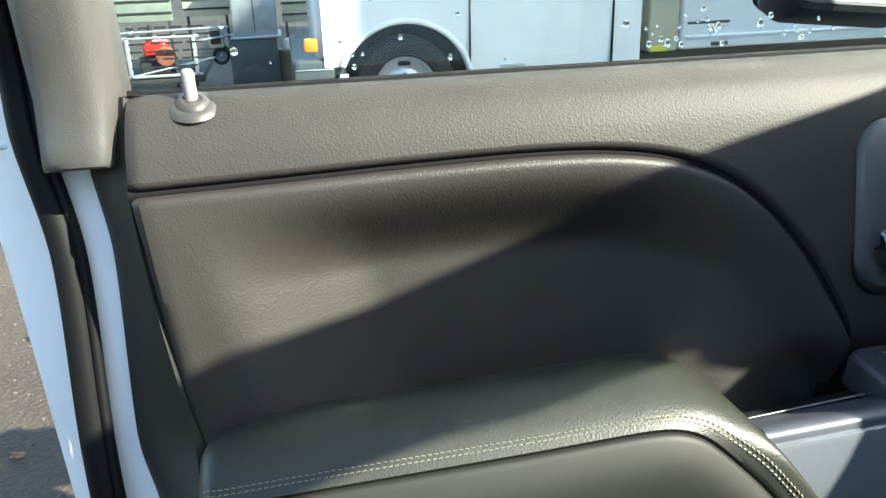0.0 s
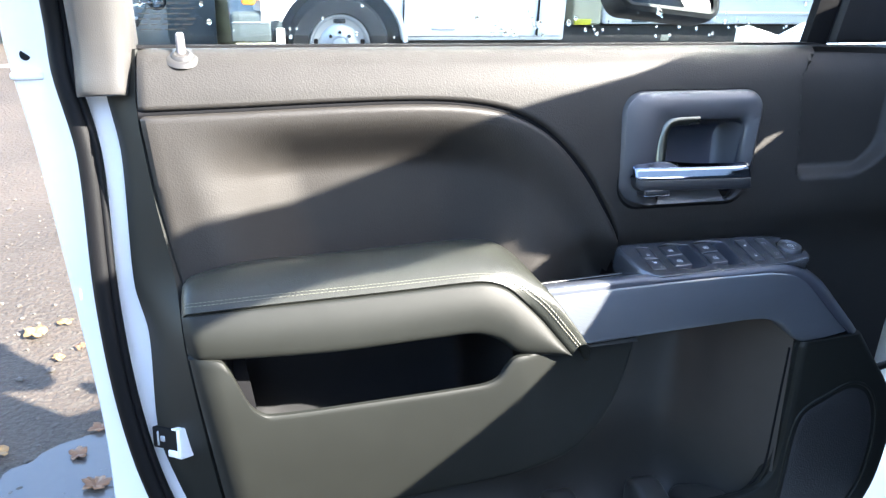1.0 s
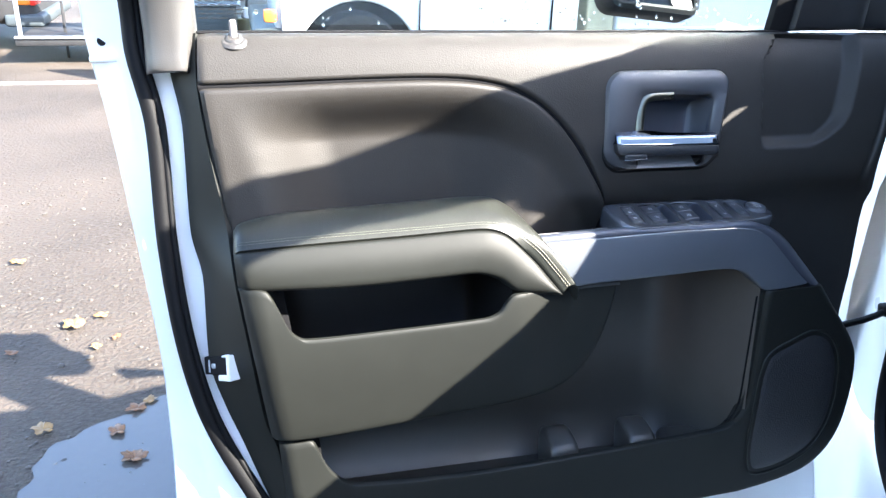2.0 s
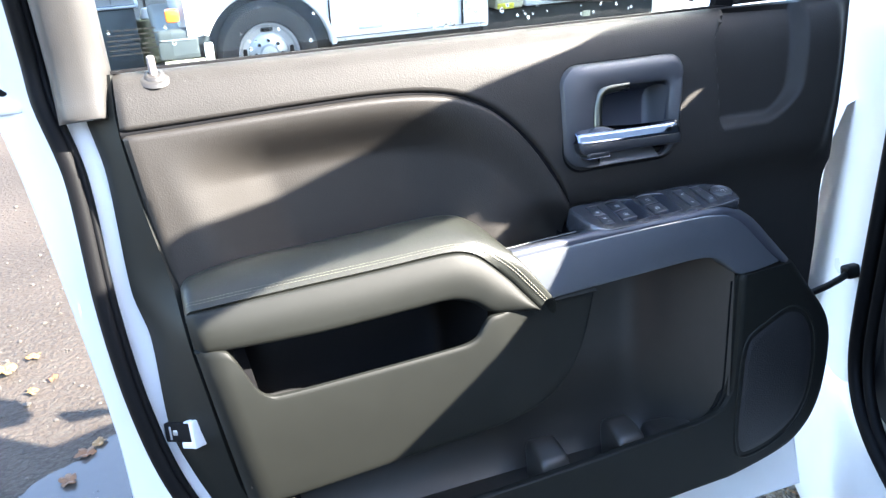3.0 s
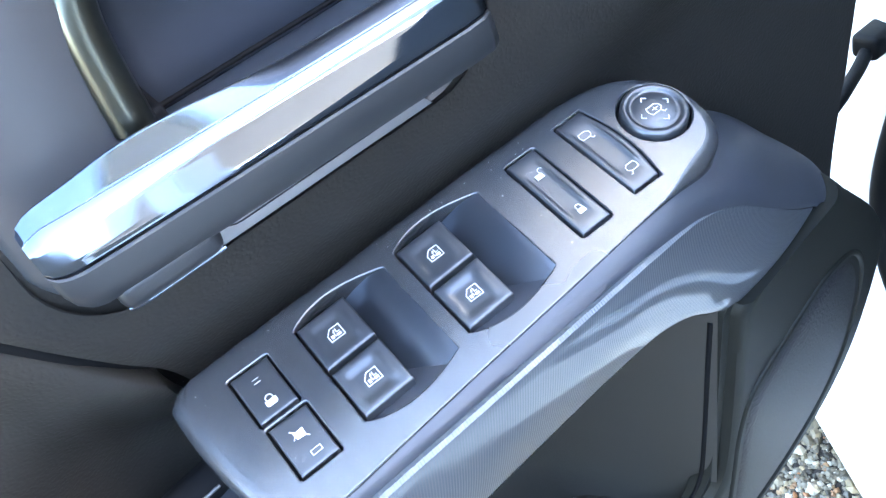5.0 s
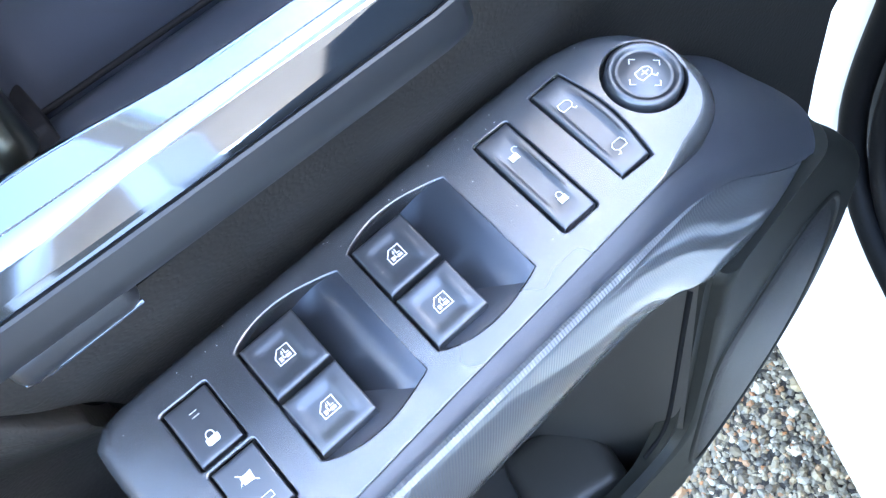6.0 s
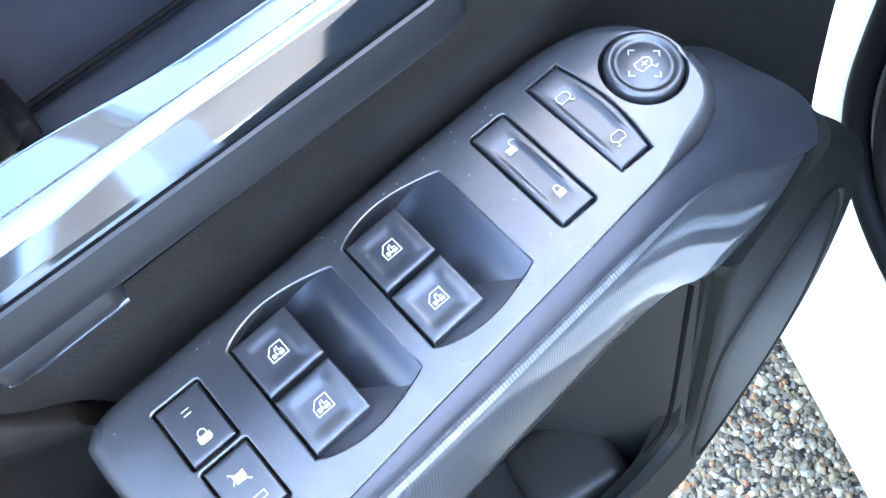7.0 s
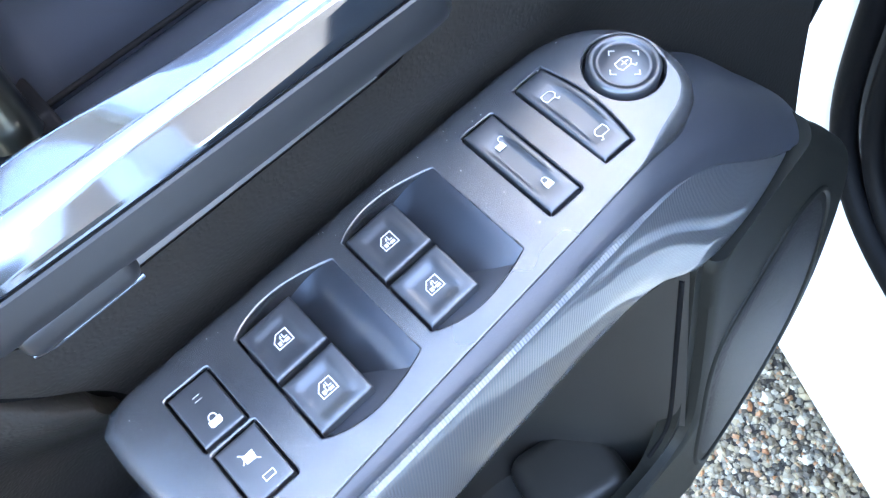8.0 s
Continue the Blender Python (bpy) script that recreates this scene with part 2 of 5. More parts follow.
def tube(name, pts, radius, material, parent, label="", n=10, squash=1.0, closed=False):
    p = np.array(pts, float)
    m = len(p)
    verts, faces = [], []
    for i in range(m):
        t = p[(i + 1) % m] - p[i - 1] if closed else p[min(i + 1, m - 1)] - p[max(i - 1, 0)]
        t = Vector(t).normalized()
        a = t.cross(Vector((0, 1, 0.01))).normalized()
        b = t.cross(a).normalized()
        for k in range(n):
            w = 2 * math.pi * k / n
            verts.append(tuple(Vector(p[i]) + a * (math.cos(w) * radius) + b * (math.sin(w) * radius * squash)))
    last = m if closed else m - 1
    for i in range(last):
        for k in range(n):
            j, l = (i + 1) % m, (k + 1) % n
            faces.append((i * n + k, i * n + l, j * n + l, j * n + k))
    if not closed:
        faces += [tuple(range(n)), tuple(range((m - 1) * n, m * n))]
    ob = mesh_object(name, verts, faces, material, angle=60)
    return attach(ob, parent, label) if parent else ob


def box_bm(x0, x1, y0, y1, z0, z1, bevel=0.0, seg=2):
    bm = bmesh.new()
    bmesh.ops.create_cube(bm, size=1)
    for v in bm.verts:
        v.co = ((x0 + x1) / 2 + v.co.x * (x1 - x0), (y0 + y1) / 2 + v.co.y * (y1 - y0), (z0 + z1) / 2 + v.co.z * (z1 - z0))
    if bevel:
        bmesh.ops.bevel(bm, geom=bm.edges[:], offset=bevel, segments=seg, profile=0.5, affect="EDGES")
    return bm


def cylinder_bm(a, b, r0, r1, n=24, bevel=0.0):
    bm = bmesh.new()
    a, b = Vector(a), Vector(b)
    bmesh.ops.create_cone(bm, cap_ends=True, segments=n, radius1=r0, radius2=r1, depth=(b - a).length)
    if bevel:
        edges = [e for e in bm.edges if len(e.link_faces) == 2 and max(len(f.verts) for f in e.link_faces) > 4]
        bmesh.ops.bevel(bm, geom=edges, offset=bevel, segments=3, profile=0.5, affect="EDGES")
    m = Matrix.Translation((a + b) / 2) @ (b - a).to_track_quat("Z", "Y").to_matrix().to_4x4()
    bmesh.ops.transform(bm, matrix=m, verts=bm.verts)
    return bm


def thing(name, label, category, m=None, group="", kind=""):
    e = new(name)
    e.empty_display_size = 0.1
    if m is not None:
        e.matrix_world = m
    return tagged(e, label, category, group, kind)


def offset_loop(pts, d):
    """A closed loop of 2D points moved inwards by d (loop counted anticlockwise)."""
    p = np.array(pts, float)
    a = p - np.roll(p, 1, 0)
    b = np.roll(p, -1, 0) - p
    na = np.stack([-a[:, 1], a[:, 0]], 1) / (np.linalg.norm(a, axis=1)[:, None] + 1e-12)
    nb = np.stack([-b[:, 1], b[:, 0]], 1) / (np.linalg.norm(b, axis=1)[:, None] + 1e-12)
    n = na + nb
    n /= np.linalg.norm(n, axis=1)[:, None] + 1e-12
    k = 1 / np.clip((n * na).sum(1), 0.5, 1)
    return p + n * (d * k)[:, None]


def anticlockwise(p):
    p = np.array(p, float)
    area = (p[:, 0] * np.roll(p[:, 1], -1) - np.roll(p[:, 0], -1) * p[:, 1]).sum()
    return p if area > 0 else p[::-1]


def round_rect(x0, x1, y0, y1, r, n=6):
    out = []
    for cx, cy, a in ((x1 - r, y1 - r, 0), (x0 + r, y1 - r, 90), (x0 + r, y0 + r, 180), (x1 - r, y0 + r, 270)):
        for k in range(n + 1):
            w = radians(a + 90 * k / n)
            out.append((cx + r * math.cos(w), cy + r * math.sin(w)))
    return np.array(out)


def loop(pts, n):
    """n points round a closed smooth loop through pts."""
    p = np.array(pts, float)
    m = len(p)
    big = curve(np.vstack([p[-3:], p, p[:4]]), 60 * (m + 6))
    i0 = np.argmin(np.linalg.norm(big[100:300] - p[0], axis=1)) + 100
    rest = big[i0 + 100:]
    i1 = np.argmin(np.linalg.norm(rest - p[0], axis=1)) + i0 + 100
    seg = big[i0:i1]
    s = np.r_[0, np.cumsum(np.linalg.norm(np.diff(seg, axis=0), axis=1))]
    w = np.linspace(0, s[-1], n, endpoint=False)
    return np.stack([np.interp(w, s, seg[:, k]) for k in range(2)], 1)


def layered(name, loops, material, parent, label="", cap=True, place=None, angle=40):
    """Closed 2D loops with heights [(points, height), ...], skinned one to the next; the last is capped."""
    verts, faces = [], []
    m = len(loops[0][0])
    for pts, h in loops:
        for (x, y) in pts:
            verts.append(place(x, y, h) if place else (x, y, h))
    for i in range(len(loops) - 1):
        for k in range(m):
            l = (k + 1) % m
            faces.append((i * m + k, i * m + l, (i + 1) * m + l, (i + 1) * m + k))
    if cap:
        faces.append(tuple(range((len(loops) - 1) * m, len(loops) * m)))
    return attach(mesh_object(name, verts, faces, material, angle=angle), parent, label)


# ---- ground ----
def ground():
    n = 60
    xs = np.sign(np.linspace(-1, 1, n)) * np.abs(np.linspace(-1, 1, n)) ** 3 * 220
    verts = [(x, y, 0.0) for y in xs for x in xs]
    faces = [(i * n + j, i * n + j + 1, (i + 1) * n + j + 1, (i + 1) * n + j) for i in range(n - 1) for j in range(n - 1)]
    ob = mesh_object("ground", verts, faces, ASPHALT)
    tagged(ob, "worn wet asphalt yard with grit and stains", "ground", kind="structure")


ground()


def puddle():
    pts = [(-0.60, 0.45), (-0.545, 0.95), (-0.455, 1.095), (-0.37, 1.14), (-0.25, 1.22), (-0.05, 1.33), (0.25, 1.3), (0.45, 0.9),
           (0.3, 0.4), (-0.1, 0.25), (-0.4, 0.28)]
    l = loop(pts, 90)
    l = l + np.array([[0.012 * math.sin(7 * i) + 0.01 * math.sin(2.3 * i), 0.012 * math.cos(5 * i)] for i in range(len(l))])
    verts = [(x, y, 0.004) for x, y in l]
    ob = mesh_object("puddle", verts, [tuple(range(len(verts)))], WATER)
    tagged(ob, "shallow puddle reflecting the sky on asphalt", "puddle", kind="structure")


puddle()


def painted_line():
    bm = box_bm(-6, 0.4, 6.22, 6.32, 0.0, 0.004)
    me = bpy.data.meshes.new("painted_line")
    bm.to_mesh(me)
    bm.free()
    me.materials.append(PAINTLINE)
    tagged(new("painted_line", me), "worn white parking line on asphalt", "road marking", kind="structure")


painted_line()


def stones(name, count, area, size, label, material=PEBBLE, flat=0.65, lift=0.25, seed=3, sub=1, rough=0.16):
    """Loose stones strewn over a rectangle of the ground, as one mesh."""
    rng = np.random.default_rng(seed)
    bm = bmesh.new()
    bmesh.ops.create_icosphere(bm, subdivisions=sub, radius=1)
    base = np.array([v.co[:] for v in bm.verts])
    tri = np.array([[v.index for v in f.verts] for f in bm.faces])
    bm.free()
    V, F = [], []
    for i in range(count):
        x, y = rng.uniform(area[0], area[1]), rng.uniform(area[2], area[3])
        r = size * rng.lognormal(0, 0.32)
        sh = np.array([1, rng.uniform(0.65, 1), flat * rng.uniform(0.7, 1.1)]) * r
        p = base * (1 + rng.normal(0, rough, (len(base), 1))) * sh
        w = rng.uniform(0, 6.28)
        c, s = math.cos(w), math.sin(w)
        q = np.stack([p[:, 0] * c - p[:, 1] * s + x, p[:, 0] * s + p[:, 1] * c + y, p[:, 2] + sh[2] * lift], 1)
        F.append(tri + len(base) * i)
        V.append(q)
    me = bpy.data.meshes.new(name)
    me.from_pydata(np.vstack(V).tolist(), [], np.vstack(F).tolist())
    me.materials.append(material)
    tagged(new(name, me), label, "gravel", kind="stuff")


stones("gravel", 30000, (0.78, 1.65, -0.60, 0.40), 0.0050, "mixed river pebbles, grey, white and rust, packed tight", lift=0.1)
stones("grit", 1500, (-1.9, 0.2, 0.3, 3.6), 0.0055, "loose dull grit strewn on wet asphalt", GRIT, seed=5, lift=0.3)


def plain_wall(name, x0, x1, y0, y1, h, label):
    me = bpy.data.meshes.new(name)
    bm = box_bm(x0, x1, y0, y1, 0, h, 0.02)
    bm.to_mesh(me)
    bm.free()
    me.materials.append(MASONRY)
    tagged(new(name, me), label, "wall", kind="structure")


# unseen wall, added to hold low sky light off the door trim
plain_wall("south_sky_blocker", -12, 1.0, -6.3, -6.0, 4.0, "unseen weathered wall added to block low sky light")
# unseen wall, added to keep sun off the van and box truck
plain_wall("east_shade_blocker", 9.0, 9.4, -2.0, 5.6, 9.5, "unseen tall weathered wall added to shade the parked vehicles")


# ---- the open truck door, built in its own frame ----
door = thing("truck_door", "open white pickup door with grained dark grey inner trim", "car door",
             Matrix.Translation((0, 0, 1.3)) @ Matrix.Rotation(radians(-15), 4, "X") @ Matrix.Translation((0, 0, -1.3)))

SEAM = [(0.017, 1.235), (0.106, 1.237), (0.212, 1.240), (0.301, 1.241), (0.362, 1.238), (0.412, 1.229), (0.453, 1.211),
        (0.486, 1.184), (0.516, 1.149), (0.537, 1.116), (0.561, 1.071)]


PANEL_LINE = curve([(0.55, 0.040), (0.75, 0.038), (0.90, 0.031), (0.99, 0.020), (1.03, 0.012), (1.055, 0.002), (1.070, -0.0075), (1.085, -0.0165), (1.105, -0.0225), (1.14, -0.0265), (1.17, -0.0280), (1.22, -0.0285), (1.255, -0.0255),
                    (1.279, -0.0185), (1.293, -0.009), (1.2995, 0.001), (1.3015, 0.012)], 500)


def y_panel(x, z):
    """Depth of the main trim panel."""
    y = np.interp(z, PANEL_LINE[:, 0], PANEL_LINE[:, 1])
    bend = 0.045 * np.clip(1 - (z - 1.135) / 0.05, 0, 1) ** 2
    edge = step(0.952 + (z - 1.165) * 0.22 - bend, 0.930 + (z - 1.165) * 0.22 - bend, x) * step(0.0, 0.010, x - 0.802 - 0.030 * step(1.235, 1.295, z) ** 2) * step(1.128, 1.150, z)
    return y + 0.020 * edge * (1 - step(1.291, 1.3015, z))


def upper_panel():
    n = 300
    low = curve(SEAM + [(0.575, 1.025), (0.61, 0.995), (0.70, 0.985), (0.79, 0.975), (0.85, 0.92), (0.90, 0.80), (0.94, 0.67), (0.985, 0.61)], n)
    k = np.argmin(np.abs(low[:, 0] - 0.559) + np.abs(low[:, 1] - 1.07))
    f = np.interp(np.arange(n), [0, k, n - 1], [0, 0.45, 1])
    top = np.stack([np.interp(f, [0, 0.45, 1], [0.020, 0.66, 1.092]), np.full(n, 1.3015)], 1)
    v = np.r_[0, 0.012, 0.03, 0.05, np.linspace(0.08, 0.9, 120), 0.93, 0.96, 0.975, 0.99, 1.0]
    P = np.zeros((len(v), n, 3))
    for i, t in enumerate(v):
        xz = low + (top - low) * t
        pull = np.interp(xz[:, 1], [0.6, 0.86, 0.92, 0.95, 1.04, 1.10, 1.14, 1.20, 1.26, 1.302], [-0.020, -0.026, -0.024, -0.0265, -0.0365, -0.031, -0.025, -0.021, -0.0195, -0.018])
        xz[:, 0] += pull * step(0.86, 1.03, xz[:, 0])
        # hinge-side edge leans forward towards the belt and rolls back into one plane
        P[i, :, 0], P[i, :, 2] = xz[:, 0], xz[:, 1]
        d_low = np.linalg.norm(xz - low, axis=1)
        d_side = np.minimum(xz[:, 0] - 0.017, 9) + 0.0005
        y = y_panel(xz[:, 0], xz[:, 1]) + roll(d_low, 0.006, 0.007) + roll(d_side, 0.010, 0.010)
        P[i, :, 1] = y + (np.maximum(y, 0.0) - y) * step(-0.042, -0.002, xz[:, 0] - xz[-1, 0])
    hole = lambda x, y, z: not (0.585 < x < 0.724 and 1.122 < z < 1.232)
    sheet("upper_panel", P, VINYL, door, "grained dark grey upper trim, sunlit and shaded", back=(0, 0.012, 0), keep=hole)


upper_panel()


def insert_panel():
    n = 110
    top = curve([(x + 0.001, z - 0.0035) for x, z in SEAM], n)
    low = curve([(0.040, 1.030), (0.10, 1.040), (0.20, 1.045), (0.33, 1.045), (0.42, 1.015), (0.47, 0.970), (0.53, 0.965), (0.565, 0.985)], n)
    v = np.r_[0, 0.01, 0.02, 0.035, 0.05, np.linspace(0.08, 1, 44)]
    P = np.zeros((len(v), n, 3))
    for i, t in enumerate(v):
        xz = top + (low - top) * t
        x, z = xz[:, 0], xz[:, 1]
        d_top = np.linalg.norm(xz - top, axis=1)
        d_left = x - (0.017 + (1.235 - z) * 0.14) + 0.0005
        dish = step(0.062, 0.190, x + (z - 1.15) * 0.25) * step(0.008, 0.074, d_top)
        y = -0.028 + 0.014 * step(1.24, 1.05, z) + 0.052 * dish * (1 - 0.72 * step(0.34, 0.47, x))
        y = y + 0.036 * step(0.45, 0.54, x) * (1 - step(1.00, 1.08, z))
        P[i, :, 0], P[i, :, 2] = x, z
        P[i, :, 1] = y + roll(d_top, 0.007, 0.009) + roll(d_left, 0.010, 0.012)
    sheet("insert_panel", P, INSERT, door, "soft dished dark vinyl insert", back=(0, 0.012, 0))


insert_panel()
tube("seam_gap", [(x, float(y_panel(x, z)) + 0.012, z - 0.002) for x, z in curve(SEAM, 80)], 0.006, GAP, door, "black seam line")

FRONT = [(0.047, -0.078, 1.034), (0.060, -0.088, 1.036), (0.125, -0.090, 1.039), (0.263, -0.090, 1.043), (0.345, -0.090, 1.046),
         (0.372, -0.090, 1.044), (0.394, -0.090, 1.034), (0.426, -0.092, 1.003), (0.445, -0.093, 0.980), (0.466, -0.093, 0.954)]
BACK = [(0.048, -0.030, 1.060), (0.080, -0.030, 1.068), (0.118, -0.029, 1.074), (0.240, -0.028, 1.078), (0.340, -0.028, 1.082),
        (0.385, -0.029, 1.080), (0.410, -0.036, 1.067), (0.430, -0.062, 1.042), (0.448, -0.087, 1.016), (0.468, -0.093, 0.986), (0.488, -0.093, 0.955)]


def armrest():
    n = 110
    F, B = curve(FRONT, n), curve(BACK, n)
    rows = []
    deep = B.copy()
    deep[:, 1] = deep[:, 1] + np.interp(np.linspace(0, 1, n), [0, 0.78, 0.92, 1], [0.045, 0.045, 0.012, 0.006])
    deep[:, 2] -= 0.012
    rows.append(deep)
    b2 = B.copy()
    b2[:, 1] += np.interp(np.linspace(0, 1, n), [0, 0.78, 0.92, 1], [0.012, 0.012, 0.005, 0.003])
    b2[:, 2] -= 0.001
    rows.append(b2)
    for t in np.linspace(0, 1, 16):
        p = B + (F - B) * t
        h = 0.010 * (1 - abs(2 * t - 1) ** 2.6)
        p[:, 2] += h
        p[:, 1] -= 0.35 * h
        rows.append(p)
    tuck = F.copy()
    tuck[:, 1] += 0.003
    tuck[:, 2] -= 0.003
    rows.append(tuck)
    P = np.array(rows)
    u = np.linspace(0, 1, n)
    P[:, :, 2] -= roll(u * 0.45, 0.012, 0.008)[None, :]
    pad = sheet("armrest_pad", P, LEATHER, door, "padded dark leather armrest top with pale stitching", back=(0, 0.01, -0.004), angle=50)
    # pale double stitching just inside the front seam
    verts, faces = [], []
    up = Vector((0, -0.6, 0.8))
    for off in (0.0050, 0.0078):
        t = off / np.linalg.norm(B - F, axis=1)
        line = F + (B - F) * t[:, None]
        h = 0.010 * (1 - np.abs(2 * t - 1) ** 2.6)
        line[:, 2] += h + 0.0002 - roll(u * 0.45, 0.012, 0.008)
        line[:, 1] -= 0.35 * h + 0.0004
        c = curve(line, 112 * 6)
        for k in range(2, 112):
            p, q = Vector(c[k * 6]), Vector(c[min(k * 6 + 4, len(c) - 1)])
            along = (q - p).normalized()
            side = along.cross(up).normalized() * (0.00042 + 0.00035 * float(step(0.33, 0.40, p.x)))
            if off > 0.006:
                q, p = q + side * 0.5, p - side * 0.5
            else:
                q, p = q - side * 0.5, p + side * 0.5
            m = (p + q) / 2 + up * 0.0004
            i = len(verts)
            verts += [p - side, p + side, m + side, m - side, q + side, q - side]
            faces += [(i, i + 1, i + 2, i + 3), (i + 3, i + 2, i + 4, i + 5)]
    attach(mesh_object("stitching", verts, faces, THREAD), pad, "pale double thread")
    # front face of the armrest
    low = curve([(0.050, -0.070, 0.986), (0.064, -0.088, 0.984), (0.190, -0.092, 0.981), (0.305, -0.092, 0.985), (0.350, -0.092, 0.986),
                 (0.378, -0.091, 0.977), (0.398, -0.091, 0.962), (0.425, -0.091, 0.955), (0.466, -0.092, 0.950)], n)
    G = F.copy()
    G[:, 2] -= 0.0028
    rows = []
    for t in np.r_[0, 0.02, 0.05, np.linspace(0.1, 0.88, 12), 0.93, 0.97, 1.0]:
        p = G + (low - G) * t
        w = np.linalg.norm(G - low, axis=1) + 1e-6
        p[:, 1] += -0.006 * np.sin(math.pi * t) + roll(t * w, 0.004, 0.003) + roll((1 - t) * w, 0.008, 0.008)
        rows.append(p)
    under = low.copy()
    under[:, 1] += 0.030
    under[:, 2] += 0.001
    rows.append(under)
    sheet("armrest_front", np.array(rows), PLASTIC, door, "plain grey armrest face", back=(0, 0.004, 0))


armrest()


def lower_panel():
    n = 120
    top = curve([(0.050, 0.990), (0.080, 0.986), (0.090, 0.974), (0.099, 0.954), (0.110, 0.931), (0.128, 0.9195), (0.250, 0.922), (0.360, 0.927),
                 (0.378, 0.933), (0.388, 0.946), (0.400, 0.957), (0.462, 0.956), (0.478, 0.9585), (0.554, 0.9605)], n)
    low = curve([(0.080, 0.768), (0.151, 0.770), (0.267, 0.780), (0.370, 0.789), (0.427, 0.795), (0.465, 0.799), (0.490, 0.809), (0.508, 0.826),
                 (0.524, 0.848), (0.538, 0.880), (0.547, 0.912), (0.555, 0.952)], n)
    rows = []
    back_row = np.stack([top[:, 0], np.full(n, -0.080), top[:, 1] - 0.004], 1)
    rows.append(back_row)
    for t in np.r_[0, 0.01, 0.025, 0.05, np.linspace(0.09, 0.94, 24), 0.97, 0.985, 1]:
        xz = top + (low - top) * t
        w = np.linalg.norm(top - low, axis=1) + 1e-6
        left = xz[:, 0] - (0.050 + (0.990 - xz[:, 1]) * 0.14) + 0.0005
        y = -0.092 + 0.054 * np.clip((0.962 - xz[:, 1]) / 0.19, 0, 1.1) ** 1.5 + 0.0165 * step(0.40, 0.495, xz[:, 0]) + 0.004 * step(0.485, 0.56, xz[:, 0])
        y = y + roll(t * w, 0.006, 0.006) * (1 - step(0.40, 0.43, xz[:, 0])) + roll((1 - t) * w, 0.008, 0.009) + roll(left, 0.030, 0.026)
        rows.append(np.stack([xz[:, 0], y, xz[:, 1]], 1))
    under = np.stack([low[:, 0], np.full(n, 0.03), low[:, 1] + 0.004], 1)
    rows.append(under)
    sheet("lower_panel", np.array(rows), PLASTIC, door, "plain grey lower door panel", back=(0, 0.003, 0))


lower_panel()


def pocket_liner():
    n = 90
    back = curve([(0.084, -0.072), (0.089, -0.058), (0.093, -0.025), (0.098, 0.040), (0.110, 0.082), (0.140, 0.100), (0.22, 0.105), (0.34, 0.105), (0.370, 0.102), (0.384, 0.092),
                  (0.390, 0.072), (0.393, 0.030), (0.396, -0.020), (0.398, -0.060), (0.399, -0.078)], n)
    rows = []
    for f, z in ((0, 1.004), (0.5, 1.004), (1, 1.0), (1, 0.98), (1, 0.955), (1, 0.930), (1, 0.90), (1, 0.87), (0.99, 0.84), (0.96, 0.82), (0.90, 0.808), (0.5, 0.801), (0, 0.798)):
        front = -0.079 + 0.038 * (1 - step(0.79, 0.92, z))
        rows.append(np.stack([back[:, 0], np.maximum(front, -0.079 + (back[:, 1] + 0.079) * f), np.full(n, z)], 1))
    sheet("map_pocket", np.array(rows), POCKET, door, "dark moulded pull pocket", back=(0, 0.004, 0), angle=70)


POCKET = mat("pocket_plastic", (0.0115, 0.0117, 0.0125), 0.46, spec=0.36, bump=0.00006, bump_scale=1500)
pocket_liner()


def y_low(x, z):
    """Depth of the bin front and the speaker pod, which fall away downwards."""
    return -0.058 + (0.92 - z) * 0.19 + (np.maximum(x, 0.8) - 0.8) * 0.15


